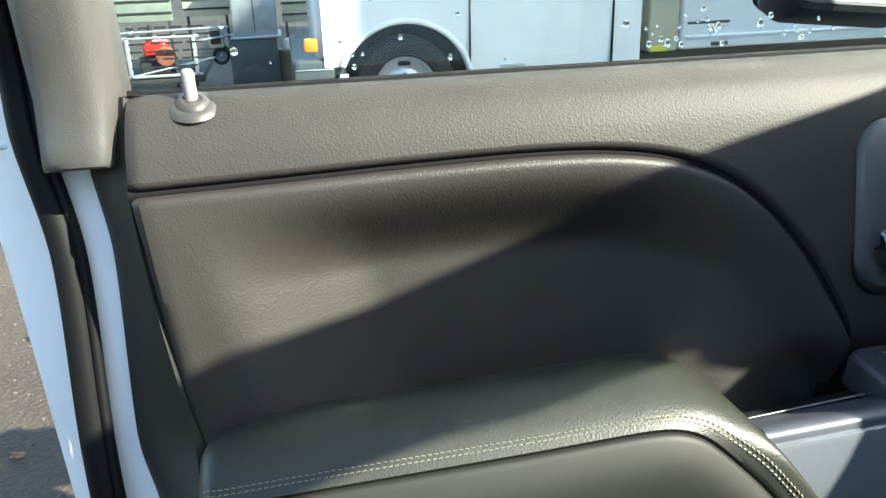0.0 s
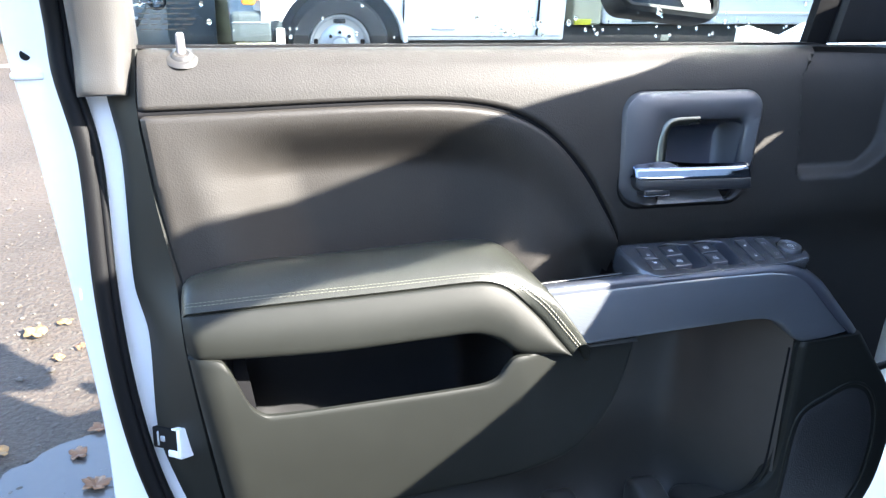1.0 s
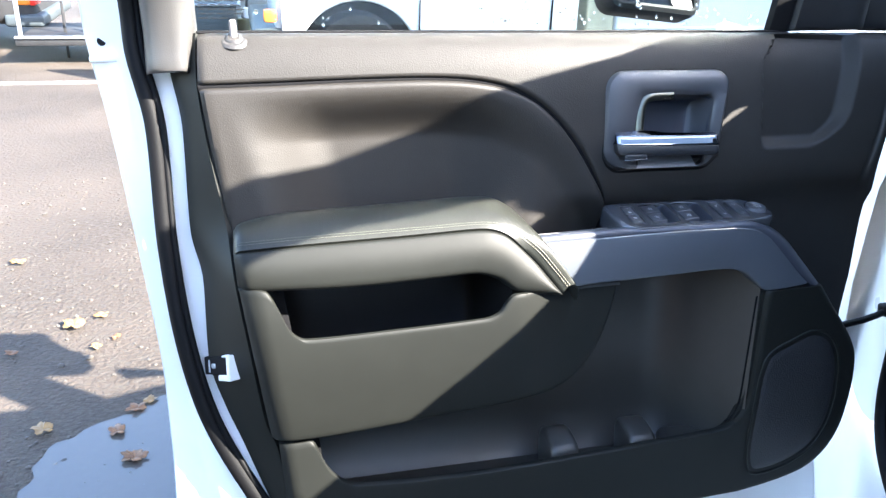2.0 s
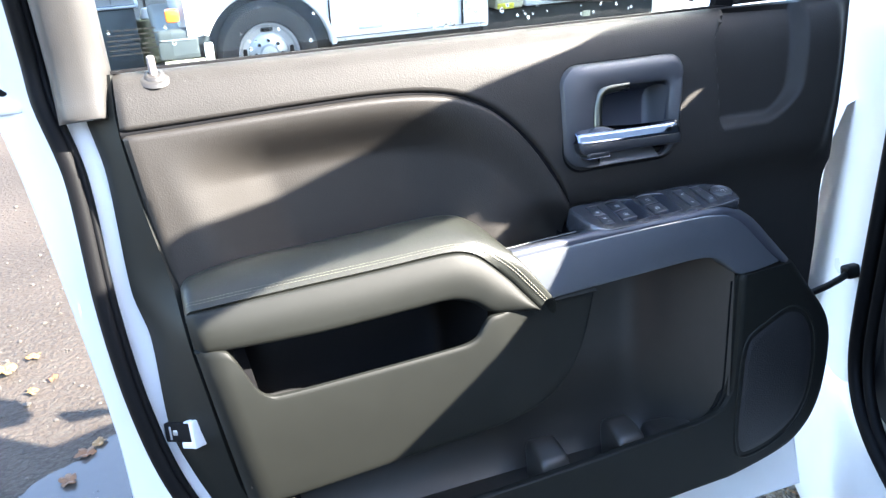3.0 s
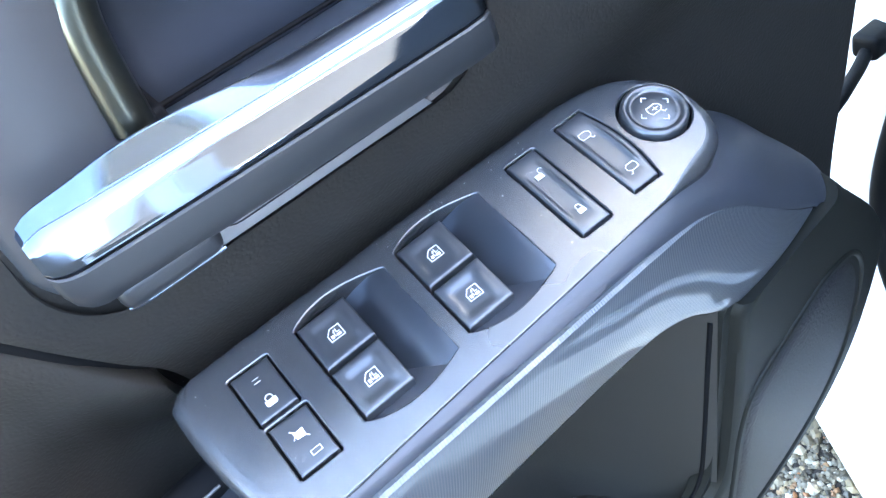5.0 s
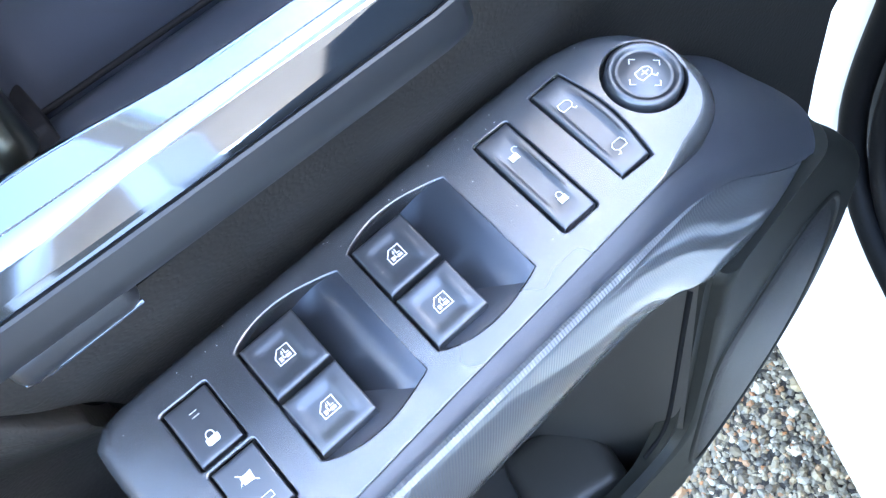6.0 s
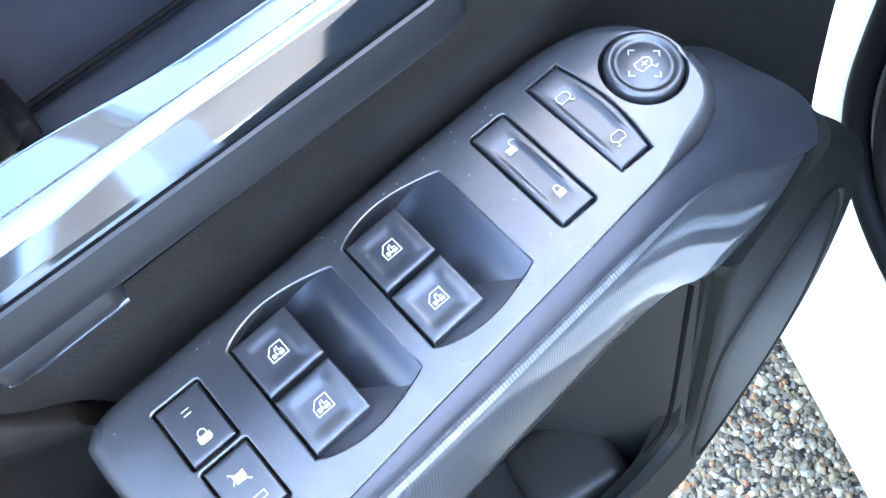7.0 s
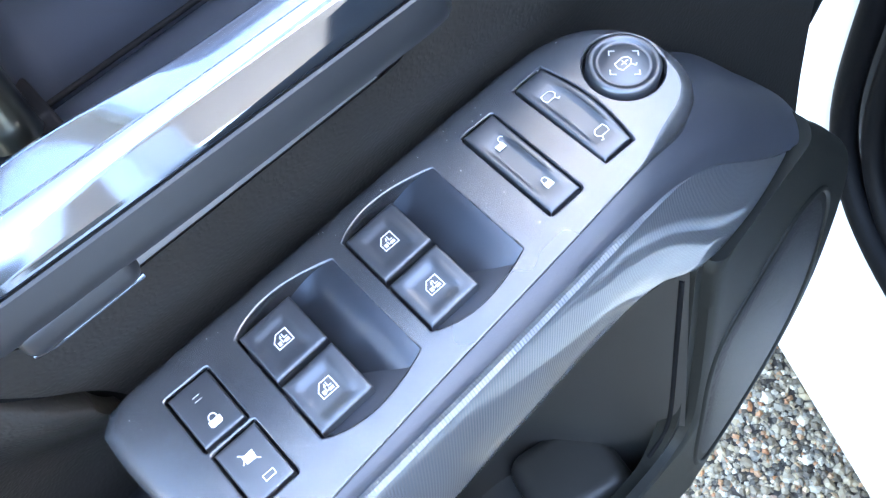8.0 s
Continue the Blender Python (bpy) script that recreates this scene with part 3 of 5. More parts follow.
def bin_liner():
    n = 120
    back = curve([(0.096, -0.010), (0.102, 0.050), (0.14, 0.080), (0.38, 0.085), (0.60, 0.085), (0.68, 0.081), (0.705, 0.073), (0.724, 0.057),
                  (0.743, 0.030), (0.762, 0.001), (0.777, -0.024), (0.787, -0.042), (0.792, -0.051)], n)
    rows = []
    for z, f in ((0.985, 0.0), (0.955, 0.0), (0.90, 0), (0.85, 0), (0.78, 0), (0.72, 0.0), (0.675, 0.06), (0.650, 0.22), (0.640, 0.5), (0.635, 1.0)):
        y = (back[:, 1] + (0.94 - z) * 0.16) * (1 - f) + 0.0 * f
        rows.append(np.stack([back[:, 0], y, np.minimum(z, 0.785 + 0.2 * step(0.40, 0.46, back[:, 0]))], 1))
    sheet("bin_liner", np.array(rows), BIN, door, "dark moulded storage bin", back=(0, 0.004, 0))
    for x in (0.508, 0.636):
        # stiffening rib lying across the bin floor
        prof = [(0.074, 0.640), (0.070, 0.700), (0.062, 0.712), (0.048, 0.713), (0.024, 0.704), (0.009, 0.694), (0.006, 0.675), (0.007, 0.640)]
        prof = curve(prof + [prof[0]], 40)[:-1]
        m = len(prof)
        c = np.mean(prof, 0)
        verts = []
        for s, hx in ((0.78, -0.0225), (0.90, -0.0215), (0.97, -0.0185), (1.0, -0.013), (1.0, 0.013), (0.97, 0.0185), (0.90, 0.0215), (0.78, 0.0225)):
            verts += [(x + hx, *(c + (p - c) * s)) for p in prof]
        faces = [(i * m + k, i * m + (k + 1) % m, (i + 1) * m + (k + 1) % m, (i + 1) * m + k) for i in range(7) for k in range(m)]
        faces += [tuple(range(m)), tuple(range(7 * m, 8 * m))]
        attach(mesh_object("bin_rib", verts, faces, BIN, angle=60), door)
    seam = curve([(0.7905, 0.915), (0.7895, 0.86), (0.7885, 0.79), (0.7865, 0.745), (0.780, 0.722), (0.765, 0.711)], 40)
    tube("bin_seam", [(x, float(y_low(x, z)) + 0.0135, z) for x, z in seam], 0.0016, GAP, door, "dark joint between bin and shell", n=8)
    bm = box_bm(-0.040, 0.040, -0.038, 0.038, 0.60, 0.680, 0.016, 5)
    bmesh.ops.transform(bm, matrix=Matrix.Translation((0.728, 0.049, 0)) @ Matrix.Rotation(radians(-14), 4, "Z"), verts=bm.verts)
    part("bin_block", bm, BIN, door, "rounded block in the bin floor", angle=60)


bin_liner()


def lower_shell():
    n = 170
    inner = curve([(0.088, 0.765), (0.115, 0.766), (0.131, 0.766), (0.139, 0.752), (0.150, 0.725), (0.168, 0.702), (0.192, 0.690), (0.348, 0.684), (0.52, 0.690),
                   (0.64, 0.697), (0.740, 0.703), (0.772, 0.711), (0.788, 0.727), (0.795, 0.75), (0.798, 0.83), (0.799, 0.90), (0.800, 0.9225), (0.808, 0.9235)], n)
    outer = curve([(0.10, 0.58), (0.14, 0.565), (0.25, 0.562), (0.45, 0.566), (0.62, 0.572), (0.74, 0.578), (0.834, 0.582), (0.90, 0.588), (0.950, 0.600), (0.986, 0.627),
                   (1.007, 0.665), (1.016, 0.715), (1.017, 0.762), (1.010, 0.797), (0.994, 0.825), (0.968, 0.857), (0.943, 0.885), (0.912, 0.922)], n)
    side = step(0.75, 0.795, inner[:, 0])
    rows = [np.stack([inner[:, 0] - 0.008 * side, y_low(inner[:, 0], inner[:, 1]) + 0.014 + 0.004 * side, inner[:, 1] - 0.003 * (1 - side)], 1),
            np.stack([inner[:, 0] - 0.0055 * side, y_low(inner[:, 0], inner[:, 1]) + 0.008, inner[:, 1] - 0.001 * (1 - side)], 1)]
    for t in np.r_[0, 0.012, 0.03, 0.06, np.linspace(0.1, 0.8, 22), np.linspace(0.83, 1, 9)]:
        xz = inner + (outer - inner) * t
        w = np.linalg.norm(inner - outer, axis=1)
        left = xz[:, 0] - (0.086 + (0.774 - xz[:, 1]) * 0.1) + 0.0005
        y = y_low(xz[:, 0], xz[:, 1]) + roll(t * w, 0.008, 0.008) + roll((1 - t) * w, 0.022, 0.022) + roll(left, 0.02, 0.02)
        rows.append(np.stack([xz[:, 0], y, xz[:, 1]], 1))
    rows.append(rows[-1] + np.array([0, 0.03, 0]))
    edge = np.array([r[-1] for r in rows[2:-1]])
    sheet("pod_top", np.array([edge + np.array([0.0, k * 0.01, 0.0006 * k]) for k in (0, 1, 2, 3, 4, 5)]), PLASTIC, door, "dark top of the speaker pod", back=None)
    sheet("lower_shell", np.array(rows), PLASTIC, door, "dark grey bin front and speaker pod", back=(0, 0.003, 0))


lower_shell()


def speaker_grille():
    l = loop([(0.820, 0.822), (0.862, 0.840), (0.902, 0.850), (0.938, 0.836), (0.962, 0.800), (0.972, 0.747), (0.966, 0.685), (0.942, 0.645), (0.90, 0.622), (0.85, 0.613),
              (0.815, 0.620), (0.803, 0.660), (0.805, 0.740), (0.808, 0.790)], 110)
    ring = [(x, float(y_low(x, z)) + 0.0005, z) for x, z in l]
    tube("speaker_ring", ring, 0.0026, PLASTIC, door, "raised speaker surround", closed=True)
    place = lambda x, z, h: (x, float(y_low(x, z)) + h, z)
    l = anticlockwise(l)
    mid = l.mean(0)
    grow = lambda k: mid + (l - mid) * k
    layered("speaker_grille", [(offset_loop(l, 0.003), 0.0005), (offset_loop(l, 0.0055), 0.0022), (offset_loop(l, 0.0095), -0.0008), (grow(0.8), -0.0024), (grow(0.6), -0.003), (grow(0.4), -0.0034), (grow(0.2), -0.0036), (grow(0.02), -0.0036)],
            GRILLE, door, "fine dark speaker mesh", place=place)


GRILLE = mat("speaker_mesh", (0.021, 0.021, 0.023), 0.5, cells=0.0006, cell_scale=480, stain=0.05)
speaker_grille()

TRIM_TOP = [(0.440, -0.087, 1.020), (0.55, -0.085, 1.023), (0.655, -0.083, 1.025), (0.735, -0.079, 1.024), (0.772, -0.073, 1.017),
            (0.800, -0.066, 1.000), (0.828, -0.058, 0.974), (0.856, -0.049, 0.948), (0.880, -0.041, 0.928)]
TRIM_LOW = [(0.478, -0.080, 0.957), (0.55, -0.074, 0.959), (0.640, -0.068, 0.961), (0.705, -0.065, 0.963), (0.740, -0.063, 0.961), (0.762, -0.060, 0.952),
            (0.778, -0.057, 0.939), (0.790, -0.054, 0.929), (0.800, -0.052, 0.924)]


def trim_strip():
    a = np.vstack([curve(TRIM_TOP[:4], 70)[:-1], curve(TRIM_TOP[3:], 61)])
    b = np.vstack([curve(TRIM_LOW[:4], 70)[:-1], curve(TRIM_LOW[3:], 61)])
    rows = []
    w = np.linalg.norm(a - b, axis=1)
    for t in np.r_[0, 0.02, 0.05, np.linspace(0.1, 0.9, 14), 0.95, 0.98, 1]:
        p = a + (b - a) * t
        p[:, 1] += -0.003 * np.sin(math.pi * t) + roll(t * w, 0.003, 0.002) + roll((1 - t) * w, 0.004, 0.004)
        rows.append(p)
    under = b.copy()
    under[:, 1] += 0.024
    under[:, 2] += 0.004
    rows.append(under)
    sheet("trim_strip", np.array(rows), RIBBED, door, "finely ribbed blue-grey metallic trim strip", back=(0, 0.004, 0))


trim_strip()


# plane of the switch panel: origin, along, towards the cabin, up
SW_O, SW_X, SW_D, SW_N = (Vector((0.6727, -0.0448, 1.0440)), Vector((1.0, 0.009, -0.021)), Vector((0, -0.923, -0.384)), Vector((0.0223, -0.3842, 0.9230)))
sw = lambda s, d, h: tuple(SW_O + SW_X * s + SW_D * d + SW_N * h)


def armrest_rim():
    """Rolled rim along the trim strip, round to the speaker pod."""
    n = 200
    a = curve(TRIM_TOP + [(0.884, -0.0395, 0.924)], n)
    right = step(0.705, 0.795, a[:, 0])[:, None]
    # the rim widens into a shoulder that falls to the pod and the door panel
    m = int((a[:, 0] > 0.70).sum())
    end = curve([(0.745, -0.01, 1.030), (0.80, 0.004, 1.028), (0.840, 0.006, 1.004), (0.868, 0.004, 0.984), (0.893, 0.002, 0.955), (0.908, -0.003, 0.937), (0.917, -0.011, 0.923), (0.916, -0.022, 0.914),
                 (0.906, -0.032, 0.913), (0.893, -0.038, 0.918)], m)
    B = np.vstack([np.repeat(end[:1], n - m, 0), end])
    up = np.array((0.45, -0.30, 0.84))
    rows = []
    fade = (1 - 0.75 * step(0.82, 0.886, a[:, 0]))[:, None]
    sx = a[:, 0] - SW_O.x
    plate_z = lambda y: SW_O.z - 0.021 * sx - 0.416 * (SW_O.y + 0.009 * sx - y)
    under = step(0.548, 0.572, a[:, 0])
    ledge = ((0.0046, -0.004), (0.0040, 0.0005), (0.0038, 0.0045), (0.0048, 0.0074), (0.0078, 0.0094), (0.0120, 0.0102), (0.0180, 0.0098), (0.0290, 0.0080), (0.0420, 0.0046), (0.0560, 0.0002), (0.0690, -0.0050), (0.0755, -0.0095))
    for k, (t, h) in enumerate(((0, -0.001), (0.012, 0.001), (0.04, 0.0036), (0.08, 0.0062), (0.15, 0.0085), (0.24, 0.0098), (0.36, 0.0105), (0.5, 0.01), (0.66, 0.0085), (0.82, 0.0055), (0.93, 0.0025), (1, 0))):
        dy, dz = ledge[k]
        # short of the switch panel the ledge ends at an open trough
        drop = max(0, k - 9)
        dy = dy * under + (min(dy, 0.0475) + 0.0012 * drop) * (1 - under)
        dz = dz * under + ((dz if k < 9 else 0.0042) - 0.012 * drop) * (1 - under)
        py = a[:, 1] + dy
        flush = plate_z(py) - 0.0004 - 0.0009 * max(0, 5 - k) ** 1.35
        pz = np.where(k < 2, a[:, 2] + dz, np.minimum(a[:, 2] + dz, flush) * under + (a[:, 2] + dz) * (1 - under))
        p = np.stack([a[:, 0], py, pz], 1)
        q = a + (B - a) * t + up * h * fade
        rows.append(p + (q - p) * right)
    rows.append(rows[-1] + np.array((0.0, 0.0008, -0.004)))
    rows.append(rows[-1] + np.array((0.003, 0.004, -0.025)))
    sheet("armrest_rim", np.array(rows), SATIN_RIM, door, "smooth rolled armrest rim and shoulder", back=None, angle=70)


armrest_rim()


def side_panel():
    edge = curve([(0.020, -0.004, 1.300), (0.017, -0.012, 1.235), (0.027, -0.014, 1.147), (0.042, -0.016, 1.056), (0.048, -0.050, 0.99), (0.060, -0.048, 0.905),
                  (0.075, -0.012, 0.792), (0.090, -0.003, 0.745), (0.104, 0.022, 0.59)], 70)
    back = curve([(-0.020, 0.035, 1.300), (-0.019, 0.035, 1.258), (-0.009, 0.035, 1.191), (-0.008, 0.035, 1.048), (0.003, 0.035, 0.989), (0.004, 0.035, 0.869),
                  (0.021, 0.035, 0.806), (0.040, 0.035, 0.755), (0.066, 0.035, 0.682), (0.10, 0.035, 0.60)], 70)
    rows = [edge + np.array((0.034, 0.030, 0)), edge + np.array((0.004, 0.006, 0))]
    for t in np.linspace(0.04, 1, 12):
        p = edge + (back - edge) * t
        p[:, 0] -= 0.004 * math.sin(math.pi * t)
        rows.append(p)
    sheet("side_panel", np.array(rows), PLASTIC, door, "dark grey trim return along the door edge", back=(0.006, 0, 0))
    # black carrier that closes the joint behind the return
    sheet("carrier_edge", np.array([edge + np.array((dx, dy, 0)) for dx, dy in ((-0.006, 0.030), (0.006, 0.026), (0.030, 0.024), (0.055, 0.030))]), GAP, door, "black carrier edge", back=(0, 0.004, 0))


side_panel()


def door_shell():
    O = curve([(-0.145, 1.75), (-0.130, 1.34), (-0.128, 1.30), (-0.108, 1.19), (-0.085, 1.02), (-0.066, 0.86), (-0.061, 0.73), (-0.058, 0.60), (-0.02, 0.44)], 80)
    I = np.stack([np.interp(O[:, 1][::-1], [0.44, 0.6, 0.68, 0.8, 1.3, 1.75], [0.14, 0.12, 0.09, 0.05, 0.01, 0.0])[::-1], O[:, 1]], 1)
    lean = np.where(O[:, 1] > 1.3, -(O[:, 1] - 1.3) * 0.33, 0)
    rows = []
    for t, y in ((0, 0.150), (0.0, 0.108), (0.02, 0.101), (0.05, 0.099), (0.25, 0.092), (0.36, 0.075), (0.42, 0.060), (0.55, 0.052), (0.75, 0.043), (1.0, 0.040)):
        p = O + (I - O) * t
        rows.append(np.stack([p[:, 0], y + lean, p[:, 1]], 1))
    sheet("door_edge", np.array(rows), WHITE, door, "white painted door flange", back=None)
    zs = np.linspace(0.44, 1.285, 24)
    xs = np.r_[np.linspace(0, 1, 30)]
    rows = []
    for z in zs:
        x0 = np.interp(z, [0.44, 0.6, 0.73, 0.86, 1.02, 1.19, 1.30], [-0.02, -0.058, -0.061, -0.066, -0.085, -0.108, -0.128])
        y = 0.150 + 0.03 * math.sin(math.pi * (z - 0.44) / 0.9)
        rows.append(np.stack([x0 + (1.06 - x0) * xs, np.full(30, y), np.full(30, z)], 1))
    sheet("outer_skin", np.array(rows), WHITE, door, "white painted outer door skin", back=(0, -0.003, 0))
    seal = curve([(-0.075, -0.09, 1.75), (-0.064, 0.045, 1.33), (-0.062, 0.048, 1.28), (-0.045, 0.048, 1.19), (-0.041, 0.046, 1.03), (-0.028, 0.044, 0.90), (-0.003, 0.042, 0.79),
                  (0.044, 0.040, 0.685), (0.085, 0.04, 0.62), (0.16, 0.04, 0.565), (0.5, 0.04, 0.54)], 110)
    tube("weather_seal", seal, 0.0115, RUBBER, door, "black rubber weather seal", n=12, squash=0.9)
    tube("seal_lip", seal + np.array((0.011, -0.004, 0.002)), 0.0045, RUBBER, door, n=8)
    # round plug in the flange
    part("flange_plug", cylinder_bm((-0.106, 0.102, 1.302), (-0.106, 0.094, 1.302), 0.0075, 0.0065, 20, 0.0012), RUBBER, door, "black round rubber plug")
    part("flange_step", box_bm(-0.124, -0.088, 0.090, 0.105, 1.274, 1.283, 0.003), WHITE, door)


door_shell()


def latch():
    """Black latch mouth in the trim return, held by a white bracket."""
    m = Matrix(((0.529, -0.849, 0, 0.004), (-0.849, -0.529, 0, 0.035), (0.17, 0, 1, 0), (0, 0, 0, 1)))

    def plate(name, u0, u1, o1, z0, z1, material, parent, label=""):
        bm = box_bm(u0, u1, -0.03, o1, z0, z1, 0.0016, 3)
        bmesh.ops.transform(bm, matrix=m, verts=bm.verts)
        return part(name, bm, material, parent, label)

    body = plate("latch", -0.006, 0.053, 0.0050, 0.853, 0.878, GAP, door, "black latch mouth")
    plate("latch_bracket", 0.053, 0.061, 0.0065, 0.845, 0.880, WHITE, body, "white painted bracket")
    plate("latch_bracket", 0.030, 0.0532, 0.0060, 0.845, 0.8535, WHITE, body, "white painted bracket")
    plate("latch_bracket", 0.043, 0.0532, 0.0070, 0.8775, 0.8805, WHITE, body, "white painted bracket")
    plate("latch_fork", 0.006, 0.010, 0.0062, 0.856, 0.874, STEEL, body)
    plate("latch_pawl", 0.014, 0.024, 0.0064, 0.862, 0.869, STEEL, body, "small steel pawl")


latch()


def lock_knob():
    k = part("lock_knob", cylinder_bm((0.064, -0.004, 1.280), (0.063, -0.014, 1.315), 0.0048, 0.0044, 20, 0.003), KNOB, door, "slim pale grey lock knob")
    prof = [(0.0185, -0.001), (0.0160, 0.0018), (0.0135, 0.0026), (0.0115, 0.0028), (0.0100, 0.0050), (0.0075, 0.0058), (0.006, 0.005)]
    loops = [([(r * math.cos(w), r * math.sin(w)) for w in np.linspace(0, 2 * math.pi, 28, endpoint=False)], h) for r, h in prof]
    axis = Matrix.Translation((0.0640, -0.0085, 1.2900)) @ Euler((radians(38), 0, 0)).to_matrix().to_4x4()
    layered("knob_collar", loops, KNOB_DARK, k, "stepped grey collar", place=lambda x, y, h: tuple(axis @ Vector((x, y, h))))


KNOB_DARK = mat("collar_plastic", (0.034, 0.032, 0.030), 0.42, var=0.05)
KNOB = mat("lock_knob_plastic", (0.22, 0.20, 0.20), 0.35, var=0.05)
lock_knob()


ETCH = mat("etched_glass_mark", (0.014, 0.015, 0.015), 0.9, spec=0.1)


def window():
    lean = lambda z: -0.33 * (z - 1.3)
    xs, zs = np.linspace(0.0, 0.90, 14), np.linspace(1.285, 1.75, 14)
    verts, faces = [], []
    for side in (0.030, 0.034):
        for z in zs:
            for x in xs:
                verts.append((x, side + lean(z), z))
    m = 14
    for k in (0, 1):
        for i in range(m - 1):
            for j in range(m - 1):
                b = k * m * m
                q = (b + i * m + j, b + i * m + j + 1, b + (i + 1) * m + j + 1, b + (i + 1) * m + j)
                faces.append(q)
    ring = [(0, j) for j in range(m)] + [(i, m - 1) for i in range(1, m)] + [(m - 1, j) for j in range(m - 2, -1, -1)] + [(i, 0) for i in range(m - 2, 0, -1)]
    for k in range(len(ring)):
        a, b = ring[k], ring[(k + 1) % len(ring)]
        faces.append((a[0] * m + a[1], b[0] * m + b[1], m * m + b[0] * m + b[1], m * m + a[0] * m + a[1]))
    g = attach(mesh_object("window_glass", verts, faces, GLASS, smooth=False), door, "rain-spotted side window glass")
    g.visible_shadow = False
    rng = np.random.default_rng(4)
    for i in range(6):
        x = 0.022
        while x < 0.070:
            w = rng.uniform(0.004, 0.012)
            z = 1.321 + 0.0052 * i
            part("etched_bar", box_bm(x, x + w, 0.0285 + lean(z), 0.0297 + lean(z), z, z + 0.0011), ETCH, g)
            x += w + 0.003
    # belt seal
    rows = []
    for y, z in ((0.0105, 1.292), (0.0115, 1.3035), (0.015, 1.3055), (0.026, 1.3050), (0.0295, 1.302), (0.0295, 1.290)):
        rows.append([(x, y, z + zz) for x, zz in ((0.018, 0.0), (0.3, 0.0), (0.6, 0.0), (0.835, 0.0), (0.850, -0.001), (0.868, -0.004))])
    sheet("belt_seal", np.array(rows), GAP, door, "black window belt seal", back=None)
    # rain drops on the outside of the glass
    rng = np.random.default_rng(11)
    bm = bmesh.new()
    for i in range(80):
        if i < 66:
            x, z = rng.uniform(0.40, 0.86), 1.313 + abs(rng.normal(0, 0.022))
        else:
            x, z = rng.uniform(0.02, 0.42), 1.313 + abs(rng.normal(0, 0.03))
        r = 0.0017 * rng.lognormal(0, 0.35)
        mm = Matrix.Translation((x, 0.0345 + lean(z), z)) @ Matrix.Diagonal((r, r * 0.55, r * rng.uniform(1.0, 1.5), 1))
        bmesh.ops.create_icosphere(bm, subdivisions=2, radius=1, matrix=mm)
    d = part("rain_drops", bm, DROP, g, "clear rain drops on glass")
    d["kind"] = "stuff"
    d.visible_shadow = False


window()


def window_posts():
    lean = lambda z: -0.33 * (z - 1.3)
    # rear post trim
    zs = np.r_[1.2525, 1.254, 1.258, np.linspace(1.27, 1.75, 16)]
    rows = []
    for z in zs:
        t = float(roll(z - 1.2525, 0.006, 0.004))
        s = 0.02 * max(0, z - 1.3)
        tip = 0.012 * max(0, 1 - (z - 1.2525) / 0.04)
        rows.append([(x - s, y + lean(z) * (1 if z > 1.3 else 0) + t, z) for x, y in
                     ((-0.048, 0.045), (-0.046, 0.02), (-0.041, 0.006), (-0.034, -0.001), (-0.022, -0.006), (-0.010, -0.010), (0.000, -0.011),
                      (0.008 - tip * 0.3, -0.008), (0.014 - tip * 0.6, -0.002), (0.0175 - tip, 0.008), (0.019 - tip, 0.024))])
    sheet("rear_post_trim", np.array(rows), POST, door, "grained grey window post cover", back=(0, 0.006, 0))
    # corner trim at the mirror
    rows = []
    for z in np.r_[1.3035, 1.3045, 1.308, np.linspace(1.32, 1.75, 14)]:
        x0 = 0.872 + 0.10 * (z - 1.30)
        t = float(roll(z - 1.3035, 0.004, 0.003))
        rows.append([(x, y + lean(z) + t, z) for x, y in ((x0 - 0.002, 0.03), (x0, 0.012), (x0 + 0.004, 0.007), (0.92 + 0.05 * (z - 1.3), 0.006), (0.945, 0.005), (0.953, 0.001), (0.966, -0.004),
                     (0.978, -0.005), (0.988, -0.002), (0.994, 0.006), (1.03, 0.008), (1.095, 0.012))])
    sheet("mirror_corner_trim", np.array(rows), DARK, door, "dark corner trim behind the mirror", back=(0, 0.006, 0))
    rows = []
    for z in np.linspace(1.30, 1.75, 12):
        x0 = 0.872 + 0.10 * (z - 1.30)
        rows.append([(x, y + lean(z), z) for x, y in ((x0 - 0.034, 0.029), (x0 - 0.030, 0.020), (x0 - 0.024, 0.018), (x0 - 0.003, 0.015), (x0, 0.018))])
    sheet("glass_channel", np.array(rows), RUBBER, door, "grey glass run channel", back=None)
    # top bar of the window frame
    rows = []
    for y, z in ((-0.11, 1.74), (-0.16, 1.75), (-0.165, 1.775), (-0.14, 1.79), (-0.10, 1.79)):
        rows.append([(x, y, z) for x in np.linspace(-0.15, 1.10, 10)])
    sheet("window_header", np.array(rows), WHITE, door, back=None)


window_posts()


